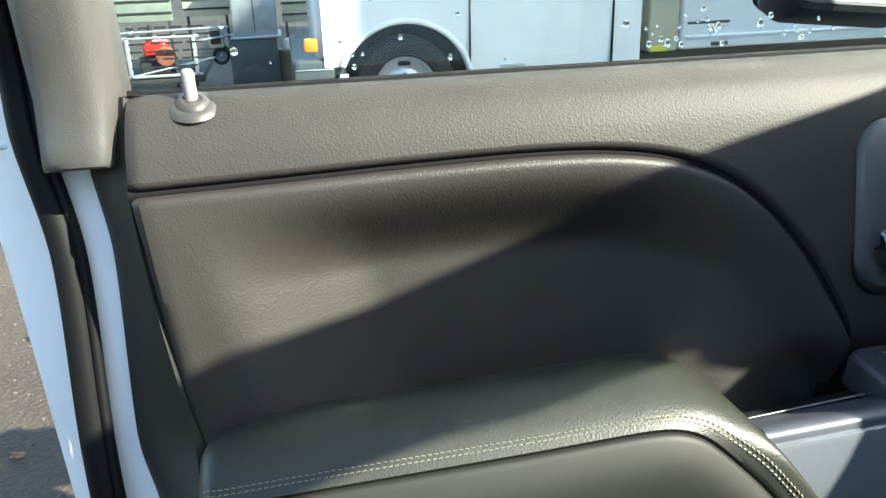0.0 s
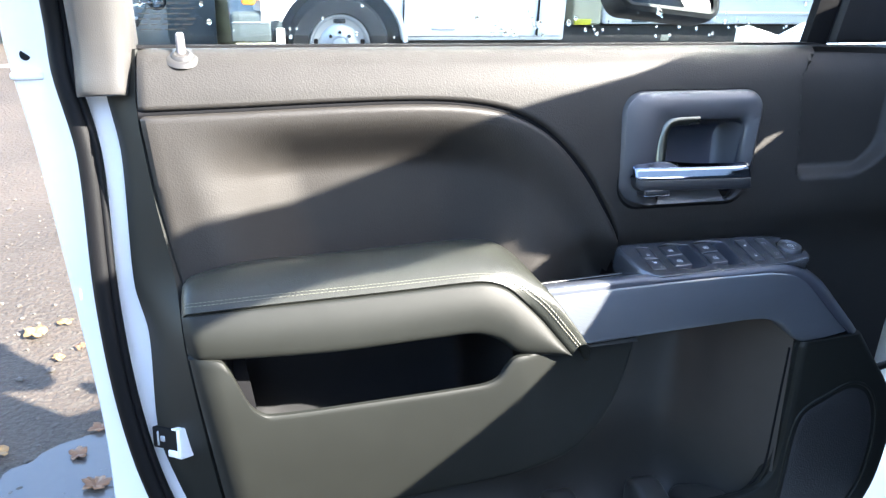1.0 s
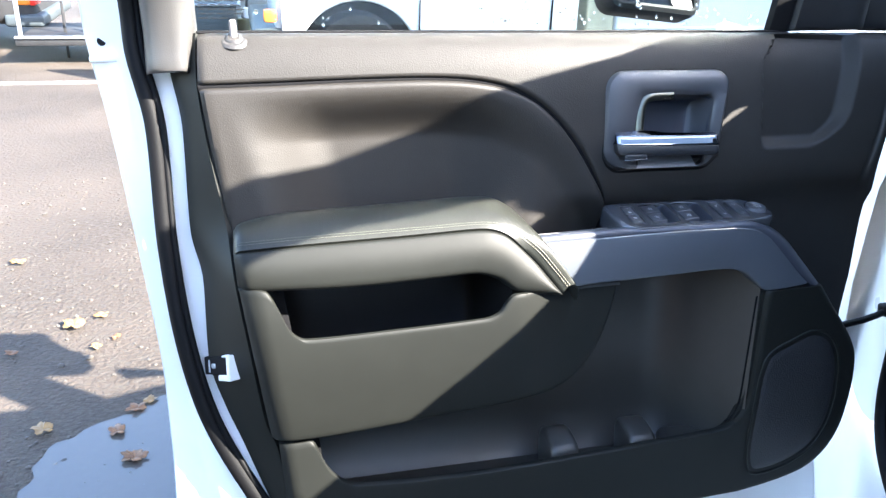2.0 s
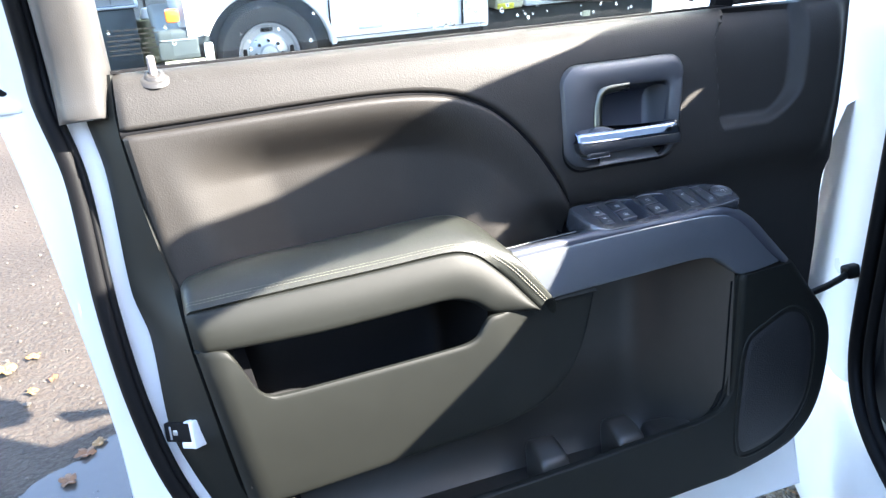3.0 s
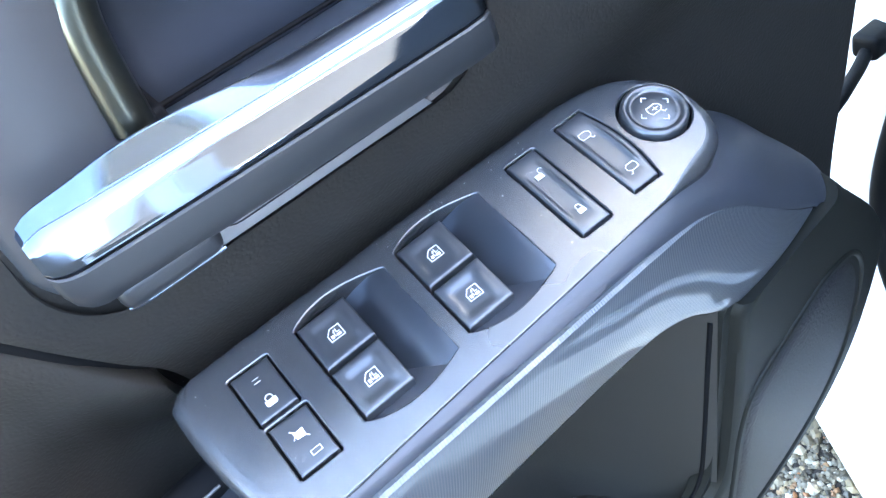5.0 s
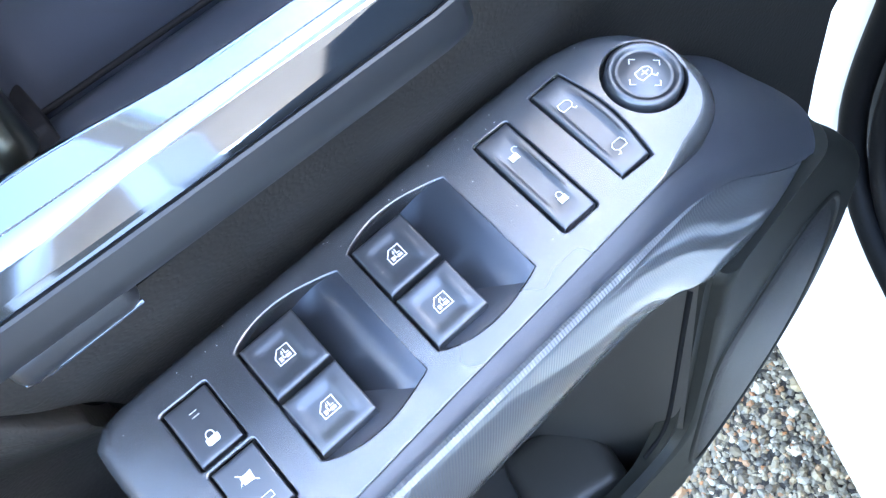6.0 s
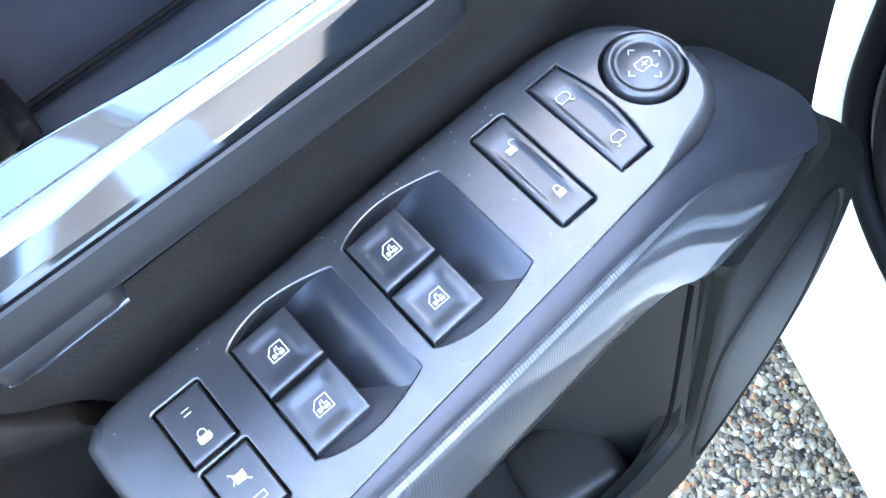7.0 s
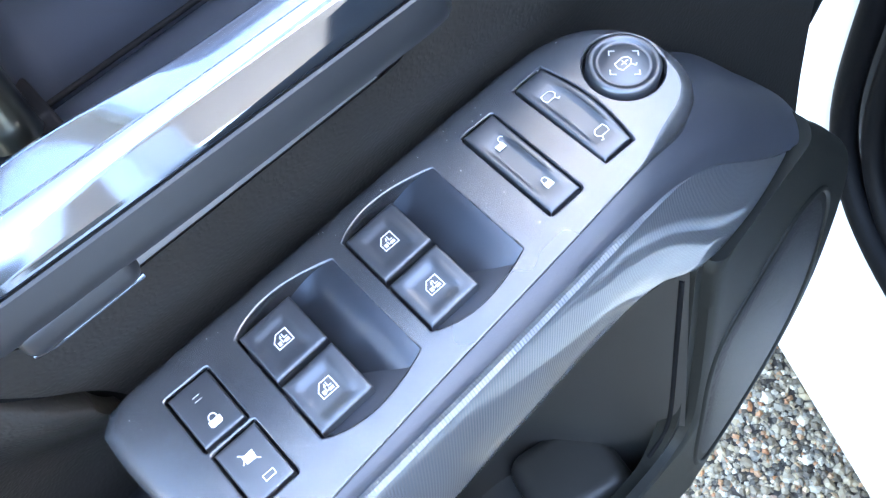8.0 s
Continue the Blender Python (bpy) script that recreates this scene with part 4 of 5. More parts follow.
def door_handle():
    place = lambda x, z, h: (x, h, z)
    skew = lambda L: np.array([(x - (1.18 - z) * 0.03 if x < 0.65 else x + (z - 1.18) * 0.16, z) for x, z in L])
    o = skew(round_rect(0.554, 0.740, 1.108, 1.246, 0.028, 8))
    inner = skew(round_rect(0.607, 0.716, 1.112, 1.210, 0.011, 8))
    grow = lambda p, q, t: np.array(p) * (1 - t) + np.array(q) * t
    sink = lambda x, z, h: (x, h + (0.012 * float(1 - step(1.110, 1.150, z)) if h < -0.02 else 0.0), z)
    layered("handle_bezel", [(offset_loop(o, -0.001), -0.018), (offset_loop(o, 0.001), -0.030), (offset_loop(o, 0.004), -0.0350), (grow(o, inner, 0.35), -0.0395),
                             (grow(o, inner, 0.72), -0.0385), (offset_loop(inner, -0.003), -0.036), (offset_loop(inner, -0.0005), -0.033), (inner, -0.028),
                             (offset_loop(inner, 0.002), -0.005), (offset_loop(inner, 0.006), 0.008)],
            SILVERGREY, door, "satin grey handle surround", cap=False, place=sink)
    layered("bezel_gap", [(offset_loop(o, -0.0035), -0.0225), (offset_loop(o, -0.0005), -0.0275)], GAP, door, cap=False, place=place)
    cup = offset_loop(inner, 0.003)
    mid = cup.mean(0)
    inset = lambda k: mid + (cup - mid) * k
    layered("handle_cup", [(offset_loop(cup, -0.0015), -0.030), (cup, -0.014), (inset(0.95), -0.005), (inset(0.88), 0.0), (inset(0.75), 0.002), (inset(0.5), 0.003), (inset(0.2), 0.0032)],
            CUP, door, "dark blue-grey cup behind the handle", place=place)
    rows = []
    for k, (y, z) in enumerate(((-0.0175, 1.1400), (-0.0195, 1.1350), (-0.0220, 1.1295), (-0.0244, 1.1240), (-0.0268, 1.1185), (-0.0295, 1.1128), (-0.0300, 1.1100))):
        rows.append([(x, y, z) for x in np.linspace(0.6165 - 0.0026 * k, 0.684 + 0.0020 * k, 12)])
    sheet("cup_scoop", np.array(rows), SCOOP, door, "pale sloping lower face of the cup", back=None)
    # flaring side of the cup, away from the nose of the pull
    rows = []
    for t in np.linspace(0, 1, 12):
        rows.append([(0.6955 + 0.0200 * t + (z - 1.18) * 0.13, 0.0025 - 0.0345 * t ** 1.7, z) for z in np.linspace(1.135, 1.2085, 10)])
    sheet("cup_side", np.array(rows), SILVERGREY, door, "satin flared side of the cup", back=None, angle=70)
    # flat flap that carries the grip, with a fine joint along it
    rows = []
    for y, z in ((0.0030, 1.1455), (-0.0045, 1.1488), (-0.0054, 1.1500), (-0.0120, 1.1522), (-0.0220, 1.1547), (-0.0340, 1.1568), (-0.0440, 1.1578)):
        rows.append([(x, y, z) for x in np.linspace(0.6080, 0.7135, 12)])
    sheet("pull_flap", np.array(rows), CUP, door, "dark flap behind the grip", back=None, angle=60)
    tube("flap_joint", [(x, -0.0015, 1.1506) for x in np.linspace(0.6120, 0.7130, 8)], 0.0010, GAP, door, n=8)
    part("flap_pivot", box_bm(0.6075, 0.6150, -0.030, 0.002, 1.146, 1.1610, 0.0018, 3), GAP, door, "black flap pivot")
    edge = curve([(0.6045, 1.160), (0.6055, 1.175), (0.6075, 1.192), (0.6115, 1.2025), (0.619, 1.2085), (0.632, 1.2105), (0.655, 1.2108)], 40)
    tube("cup_edge", [(x, -0.0310, z) for x, z in edge], 0.0068, BRIGHT, door, "rounded satin edge")
    # pull: chrome upper strip over a satin lower body
    xs = [0.5615, 0.563, 0.566, 0.571, 0.580, 0.595, 0.615, 0.645, 0.68, 0.705, 0.7135, 0.7175, 0.719]
    ks = [0.30, 0.58, 0.76, 0.88, 0.95, 1.0, 1.0, 0.99, 0.97, 0.95, 0.90, 0.78, 0.5]

    def extrude(name, prof, material, parent, label):
        X = np.linspace(0, 1, 50)
        g = np.interp(X, np.linspace(0, 1, len(xs)), xs)
        kk = np.interp(g, xs, ks)
        m = len(prof)
        verts, faces = [], []
        for x, k in zip(g, kk):
            for y, z in prof:
                nose = float(np.interp(x, [0.5615, 0.563, 0.566, 0.572, 0.582, 0.600], [0.52, 0.70, 0.83, 0.93, 0.985, 1.0]))
                rise = 0.0030 * float(step(0.566, 0.600, x) * (1 - step(0.606, 0.650, x))) if z > 1.1560 and y > -0.050 else 0.0
                zz = 1.1485 + (z - 1.1485) * min(1.0, nose + 0.12) + rise
                yy = -0.051 + (y + 0.051) * nose if x < 0.61 else -0.034 + (y + 0.034) * k
                verts.append((x, yy, zz - 0.024 * (x - 0.68)))
        for i in range(49):
            for k in range(m):
                l = (k + 1) % m
                faces.append((i * m + k, i * m + l, (i + 1) * m + l, (i + 1) * m + k))
        faces += [tuple(range(m)), tuple(range(49 * m, 50 * m))]
        return attach(mesh_object(name, verts, faces, material, angle=26), parent, label)

    chrome = [(-0.0425, 1.1460), (-0.0427, 1.1574), (-0.0432, 1.1580), (-0.0440, 1.1580), (-0.0446, 1.15765), (-0.0500, 1.15485), (-0.0506, 1.15450), (-0.0514, 1.1539), (-0.0524, 1.1527), (-0.0532, 1.1514), (-0.0536, 1.1506),
              (-0.0542, 1.1489), (-0.0560, 1.1439), (-0.0566, 1.1422), (-0.0567, 1.1413), (-0.0564, 1.1407), (-0.0558, 1.1404), (-0.030, 1.1404)]
    pull = extrude("door_pull", chrome, CHROME, door, "polished chrome door pull")
    body = [(-0.036, 1.1400), (-0.0565, 1.1400), (-0.0573, 1.1393), (-0.0577, 1.1372), (-0.0580, 1.1332), (-0.0577, 1.1300), (-0.0564, 1.1277), (-0.0530, 1.1267), (-0.042, 1.1265), (-0.036, 1.1290)]
    extrude("pull_body", body, PULL, pull, "dark satin lower half of the pull")
    part("pull_pivot", box_bm(0.572, 0.6060, -0.0570, -0.034, 1.1228, 1.1330, 0.0040, 4), PULL, pull, "dark pivot block")
    tube("pull_line", [(x, -0.0550 + 0.0016 * float(1 - step(0.572, 0.578, x)), 1.1236) for x in np.linspace(0.573, 0.605, 12)], 0.0008, CHROME, pull, "thin bright line", n=8)



SCOOP = mat("pale_satin_scoop", (0.19, 0.20, 0.22), 0.40, metal=0.4, var=0.04)
PULL = mat("satin_pull_paint", (0.034, 0.037, 0.042), 0.36, metal=0.4, var=0.05)
door_handle()

# ---- switch plate and its keys ----


def fill_with_holes(name, outer, holes, material, parent, label, depth):
    """A flat plate in the switch plane with a rounded rim and holes with walls."""
    bm = bmesh.new()

    def ring(pts, h):
        hs = np.broadcast_to(h, (len(pts),))
        return [bm.verts.new(sw(x, y, k)) for (x, y), k in zip(pts, hs)]

    def edges(r):
        return [bm.edges.get((r[i], r[(i + 1) % len(r)])) or bm.edges.new((r[i], r[(i + 1) % len(r)])) for i in range(len(r))]

    def skin(a, b):
        for i in range(len(a)):
            j = (i + 1) % len(a)
            bm.faces.new((a[i], a[j], b[j], b[i]))

    o = anticlockwise(outer)
    soft = 1.35 - 1.15 * step(0.004, 0.018, o[:, 1]) * step(-0.108, -0.095, o[:, 0]) * (1 - step(0.085, 0.115, o[:, 0]))
    chain = [(o, -depth), (o, -0.0040 * soft), (offset_loop(o, 0.0006 * soft), -0.0022 * soft), (offset_loop(o, 0.0018 * soft), -0.0008 * soft), (offset_loop(o, 0.0030 * soft), -0.0002 * soft), (offset_loop(o, 0.0045 * soft), 0.0)]
    rs = [ring(p, h) for p, h in chain]
    for a, b in zip(rs, rs[1:]):
        skin(a, b)
    flat = edges(rs[-1])
    for hole, wall in holes:
        p = anticlockwise(hole)
        chain = [(offset_loop(p, -0.0007), 0.0), (offset_loop(p, -0.0002), -0.0003), (p, -0.0009), (p, -wall)]
        hs = [ring(q, h) for q, h in chain]
        for a, b in zip(hs, hs[1:]):
            skin(a, b)
        flat += edges(hs[0])
    bmesh.ops.triangle_fill(bm, use_beauty=True, use_dissolve=False, edges=flat)
    bmesh.ops.recalc_face_normals(bm, faces=bm.faces)
    for f in bm.faces:
        f.smooth = True
    rim = set(flat)
    for e in bm.edges:
        if e in rim or (len(e.link_faces) == 2 and e.calc_face_angle(0) > 0.6):
            e.smooth = False
    me = bpy.data.meshes.new(name)
    bm.to_mesh(me)
    bm.free()
    me.materials.append(material)
    return attach(new(name, me), parent, label)


PLATE = [(-0.1130, -0.0365), (-0.1000, -0.0400), (-0.0332, -0.0420), (0.0258, -0.0442), (0.0825, -0.0452), (0.1020, -0.0440), (0.1160, -0.0405), (0.1264, -0.0342),
         (0.1350, -0.0240), (0.1390, -0.0100), (0.1370, 0.0060), (0.1290, 0.0170), (0.1150, 0.0225), (0.0932, 0.0245), (0.0379, 0.0285), (-0.0171, 0.0320),
         (-0.0582, 0.0350), (-0.0880, 0.0365), (-0.1020, 0.0310), (-0.1090, 0.0200), (-0.1130, 0.0040), (-0.1150, -0.0150), (-0.1150, -0.0320)]


def well_outline(s0, s1, d0, d1, bow):
    """Lens-shaped well: straight ends, bowed long sides."""
    pts = []
    for t in np.linspace(0, 1, 22):
        pts.append((s1 + (s0 - s1) * t, d0 - bow * math.sin(math.pi * t) ** 0.8 * (0.6 + 0.4 * t)))
    for t in np.linspace(0.12, 0.88, 6):
        pts.append((s0, d0 + (d1 - d0) * t))
    for t in np.linspace(0, 1, 22):
        pts.append((s0 + (s1 - s0) * t, d1 + bow * math.sin(math.pi * t) ** 0.8 * (0.6 + 0.4 * (1 - t))))
    for t in np.linspace(0.12, 0.88, 6):
        pts.append((s1, d1 + (d0 - d1) * t))
    return np.array(pts)


def key_cap(name, s0, s1, d0, d1, top, label, dish=True, ramp=0.0, round_r=0.0011, bow=0.0):
    """One push key: raised cap with a soft rim and a pressed ledge."""
    ws = rim_steps(round_r, s1 - s0, 4, 18)
    wd = rim_steps(round_r, d1 - d0, 4, 18)
    rows = []
    for b in wd:
        row = []
        for a in ws:
            s, d = s0 + (s1 + bow * math.sin(math.pi * b) - s0) * a, d0 + (d1 - d0) * b
            e = min(a * (s1 - s0), (1 - a) * (s1 - s0), b * (d1 - d0), (1 - b) * (d1 - d0))
            h = top + ramp * (a - 0.5) - float(roll(e, round_r, round_r))
            if dish:
                # shallow tray with a ledge at its far side
                t = step(0.12, 0.2, a) * (1 - step(0.70, 0.76, a)) * step(0.12, 0.3, b) * (1 - step(0.72, 0.9, b))
                h -= 0.0006 * t
                h += 0.0005 * math.exp(-((a - 0.77) / 0.05) ** 2) * step(0.15, 0.3, b) * (1 - step(0.7, 0.85, b))
            row.append(sw(s, d, h))
        rows.append(row)
    return sheet(name, np.array(rows), KEY, door, label, back=tuple(SW_N * -0.010), angle=45)


def strokes(name, lines, s, d, h, size, parent, turn=0.0, width=0.00042, fills=()):
    """A printed symbol: lines and filled shapes in a unit square, laid flat on a key."""
    verts, faces = [], []
    c, q = math.cos(radians(turn)), math.sin(radians(turn))

    def put(x, y, dh=0.0):
        return sw(s + (x * c - y * q) * size, d + (x * q + y * c) * size, h + dh)

    for line in lines:
        p = np.array(line, float)
        for a, b in zip(p, p[1:]):
            t = (b - a) / (np.linalg.norm(b - a) + 1e-9)
            w = np.array((-t[1], t[0])) * width / size / 2
            a2, b2 = a - t * width / size * 0.4, b + t * width / size * 0.4
            i = len(verts)
            verts += [put(*(a2 - w)), put(*(a2 + w)), put(*(b2 + w)), put(*(b2 - w))]
            faces.append((i, i + 1, i + 2, i + 3))
    for f in fills:
        i = len(verts)
        verts += [put(x, y, 0.00003) for x, y in f]
        faces.append(tuple(range(i, i + len(f))))
    return attach(mesh_object(name, verts, faces, ICON, smooth=False), parent, "white printed symbol")


ARC = lambda cx, cy, r, a0, a1, n=8: [(cx + r * math.cos(radians(a)), cy + r * math.sin(radians(a))) for a in np.linspace(a0, a1, n)]
WINDOW_SIGN = [[(-0.5, 0.42), (-0.5, -0.05), (-0.15, -0.42), (0.5, -0.42), (0.5, 0.42), (-0.5, 0.42)], [(-0.08, 0.0), (-0.08, 0.2), (0.12, 0.2)],
               [(0.12, -0.25), (0.12, 0.0), (0.3, 0.0)]]
WINDOW_FILL = [[(-0.36, 0.3), (-0.36, 0.05), (-0.16, 0.05), (-0.16, 0.3)], [(0.05, 0.3), (0.05, 0.1), (0.35, 0.1), (0.35, 0.3)], [(0.02, -0.28), (0.02, -0.06), (-0.14, -0.06)]]
PADLOCK_FILL = [[(-0.32, -0.02), (-0.32, 0.42), (0.32, 0.42), (0.32, -0.02)]]
PADLOCK_SHUT = [[(-0.22, -0.02)] + ARC(0, -0.18, 0.22, 180, 360) + [(0.22, -0.02)]]
PADLOCK_OPEN = [[(0.2, -0.02)] + ARC(0.42, -0.18, 0.22, 180, 340)]
MIRROR_SIGN = [[(-0.45, -0.3), (0.2, -0.3), (0.42, -0.12), (0.42, 0.12), (0.2, 0.3), (-0.45, 0.3), (-0.55, 0.0), (-0.45, -0.3)], [(0.2, 0.3), (0.3, 0.55), (0.45, 0.5)]]


def trough_shade():
    """Black sheet for the trough's shade, where the seam runs under the switch panel."""
    rows = []
    for z, y in ((1.088, 0.022), (1.075, 0.016), (1.06, 0.014), (1.03, 0.020), (0.985, 0.030)):
        rows.append([(x, y + 0.004 * math.cos(12 * x), z) for x in np.linspace(0.557, 0.640, 10)])
    sheet("trough_shade", np.array(rows), GAP, door, "black sheet for the recess shade beside the switch panel", back=(0, 0.004, 0))
    # black tube as the shade behind the ledge, and the fine bright edge along it
    line = [(x, -0.0445 + 0.10 * (x - 0.44), 1.0265 + 0.02 * (x - 0.44)) for x in np.linspace(0.425, 0.556, 20)]
    tube("ledge_shade", [(x, y + 0.0150, z - 0.0135) for x, y, z in line], 0.0120, GAP, door, "black tube for the shade behind the ledge")
    tube("ledge_edge", line, 0.0007, EDGE, door, "fine bright ledge edge", n=8)


EDGE = mat("bright_moulding_edge", (0.16, 0.16, 0.16), 0.35, metal=0.3, var=0.03)
trough_shade()


def switches():
    wells = [(-0.0622, -0.0190, -0.0275, 0.0190, 0.0062), (-0.0118, 0.0325, -0.0300, 0.0170, 0.0060)]
    holes = [(well_outline(*w), 0.016) for w in wells]
    holes.append((round_rect(-0.0928, -0.0748, -0.0270, -0.0030, 0.0012, 3), 0.004))
    holes.append((round_rect(-0.0920, -0.0740, -0.0014, 0.0224, 0.0012, 3), 0.004))
    holes.append((round_rect(0.0490, 0.0662, -0.0322, 0.0156, 0.0018, 4), 0.004))
    k3 = np.array([(0.0791, -0.0335)] + [(0.0952 + 0.0036 * math.sin(math.pi * t), -0.0340 + 0.0485 * t) for t in np.linspace(0, 1, 16)] + [(0.0800, 0.0140)])
    holes.append((loop_sharp(k3), 0.004))
    dial_c, dial_r = (0.1183, -0.0110), 0.0158
    holes.append((np.array(ARC(*dial_c, dial_r + 0.0006, 0, 360, 41)[:-1]), 0.006))
    plate = fill_with_holes("switch_plate", loop(PLATE, 150), holes, SATIN, door, "satin blue-grey switch panel", 0.03)
    # black floors that put the shade of the key and dial gaps into colour
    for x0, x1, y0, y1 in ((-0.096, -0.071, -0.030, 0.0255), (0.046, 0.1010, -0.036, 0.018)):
        attach(mesh_object("gap_floor", [sw(x, y, -0.0040) for x, y in ((x0, y0), (x1, y0), (x1, y1), (x0, y1))], [(0, 1, 2, 3)], GAP, smooth=False), plate, "black sheet for the shade in the key gaps")
    attach(mesh_object("dial_floor", [sw(x, y, -0.006) for x, y in ARC(*dial_c, dial_r + 0.003, 0, 360, 33)[:-1]], [tuple(range(32))], GAP, smooth=False), plate, "black disc for the shade round the dial")
    for w in wells:
        s0, s1, d0, d1, bow = w
        rows = []
        for d in np.linspace(d0 - bow - 0.0005, d1 + bow + 0.0005, 14):
            rows.append([sw(s, d, -0.0155 * (1 - step(0.42, 1.01, (s - s0) / (s1 - s0)) ** 0.7) - 0.0004) for s in np.linspace(s0 - 0.0003, s1 + 0.0003, 26)])
        sheet("switch_well", np.array(rows), WELL, plate, "scooped finger well", back=None)
    for w in wells:
        s0, s1, d0, d1, bow = w
        half = (d0 + d1) / 2
        for a, b in ((d0 + 0.0003, half - 0.0007), (half + 0.0007, d1 - 0.0003)):
            k = key_cap("window_key", s0 + 0.0010, s0 + 0.0232, a + 0.0003, b - 0.0003, 0.0012, "satin dark window key", ramp=0.0016)
            strokes("window_symbol", WINDOW_SIGN, s0 + 0.0118, (a + b) / 2, 0.00115, 0.0062, k, turn=0, fills=WINDOW_FILL)
    k = key_cap("lockout_key", -0.0918, -0.0758, -0.0260, -0.0040, 0.0002, "square dark lockout key", dish=False, round_r=0.0008)
    strokes("padlock_symbol", [[(-0.24, 0.0)] + ARC(0, -0.12, 0.24, 180, 360) + [(0.24, 0.0)]], -0.0838, -0.0105, 0.00028, 0.0058, k, fills=[[(-0.40, 0.0), (-0.40, 0.34), (-0.28, 0.46), (0.28, 0.46), (0.40, 0.34), (0.40, 0.0)]])
    strokes("pilot_bars", [[(-0.3, -0.3), (0.3, -0.3)], [(-0.3, 0.1), (0.3, 0.1)]], -0.0838, -0.0195, 0.00028, 0.0042, k, width=0.0003)
    k = key_cap("mute_key", -0.0910, -0.0750, -0.0004, 0.0214, 0.0002, "square dark crossed-out key", dish=False, round_r=0.0008)
    strokes("crossed_symbol", [[(-0.45, -0.45), (0.5, 0.5)], [(-0.5, 0.2), (-0.2, -0.1)]], -0.0830, 0.0075, 0.00028, 0.0056, k, fills=[[(-0.35, -0.2), (0.4, -0.25), (0.35, 0.35), (-0.3, 0.3)]])
    strokes("pilot_frame", [[(-0.5, -0.25), (0.5, -0.25), (0.5, 0.25), (-0.5, 0.25), (-0.5, -0.25)]], -0.0815, 0.0165, 0.00028, 0.0040, k, width=0.00025)
    k = key_cap("lock_key", 0.0500, 0.0652, -0.0312, 0.0146, 0.0006, "long dark lock and unlock key", round_r=0.0009)
    strokes("open_padlock", PADLOCK_OPEN, 0.0570, -0.0195, 0.00075, 0.0060, k, fills=PADLOCK_FILL)
    strokes("shut_padlock", PADLOCK_SHUT, 0.0580, 0.0045, 0.00075, 0.0056, k, fills=PADLOCK_FILL)
    k = key_cap("mirror_key", 0.0802, 0.0943, -0.0329, 0.0134, 0.0006, "long dark mirror selector key", round_r=0.0009, bow=0.0035)
    strokes("mirror_symbol", MIRROR_SIGN, 0.0868, -0.0215, 0.00075, 0.0060, k)
    strokes("mirror_symbol", [[(-x, y) for x, y in l] for l in MIRROR_SIGN], 0.0885, 0.0035, 0.00075, 0.0060, k)
    circle = lambda r: ARC(dial_c[0], dial_c[1], r, 0, 360, 49)[:-1]
    dial = layered("mirror_dial", [(circle(0.0150), -0.006), (circle(0.0150), 0.0012), (circle(0.0146), 0.0020), (circle(0.0138), 0.0024), (circle(0.0122), 0.0023),
                                   (circle(0.0115), 0.0016), (circle(0.0108), 0.0012), (circle(0.0095), 0.0017), (circle(0.004), 0.0021)],
                   KEY, door, "round satin mirror joystick dial", place=sw, angle=60)
    strokes("dial_symbol", MIRROR_SIGN + [[(-0.2, 0), (0.25, 0)], [(0, -0.15), (0, 0.15)]], dial_c[0], dial_c[1], 0.0022, 0.0072, dial, width=0.0005)
    for a in (0, 90, 180, 270):
        ca, sa = math.cos(radians(a)), math.sin(radians(a))
        strokes("dial_arrow", [[(-0.5, -0.25), (0, 0.25), (0.5, -0.25)]], dial_c[0] + ca * 0.0074, dial_c[1] + sa * 0.0074, 0.0021, 0.003, dial, turn=a - 90, width=0.0005)


def loop_sharp(p):
    """Adds points along the straight runs of a loop."""
    out = []
    p = np.array(p, float)
    for a, b in zip(p, np.roll(p, -1, 0)):
        k = max(1, int(np.linalg.norm(b - a) / 0.006))
        for t in range(k):
            out.append(a + (b - a) * t / k)
    return np.array(out)


switches()


def dust():
    """Fine specks of dust lying on the switch panel."""
    rng = np.random.default_rng(21)
    bm = bmesh.new()
    spots = [sw(rng.uniform(-0.108, 0.11), rng.uniform(-0.040, -0.031), 0.0001) for _ in range(24)]
    spots += [sw(rng.uniform(-0.105, -0.066), rng.uniform(-0.036, 0.03), 0.0001) for _ in range(9)]
    spots += [sw(rng.uniform(0.033, 0.048), rng.uniform(-0.036, 0.02), 0.0001) for _ in range(8)]
    for p in spots:
        r = 0.00015 * rng.lognormal(0, 0.35)
        bmesh.ops.create_icosphere(bm, subdivisions=1, radius=1, matrix=Matrix.Translation(p) @ Matrix.Diagonal((r * rng.uniform(0.8, 1.8), r, r * 0.7, 1)))
    d = part("dust_specks", bm, DUST, door, "pale dust specks")
    d["kind"] = "stuff"


dust()


def check_strap():
    s = tube("check_strap", [(1.05, 0.09, 0.818), (1.10, 0.10, 0.820), (1.14, 0.110, 0.824), (1.178, 0.122, 0.830)], 0.006, RUBBER, door, "black door check strap", n=10)
    part("strap_block", box_bm(1.155, 1.190, 0.105, 0.130, 0.818, 0.842, 0.006, 3), RUBBER, s, "black strap end")


check_strap()


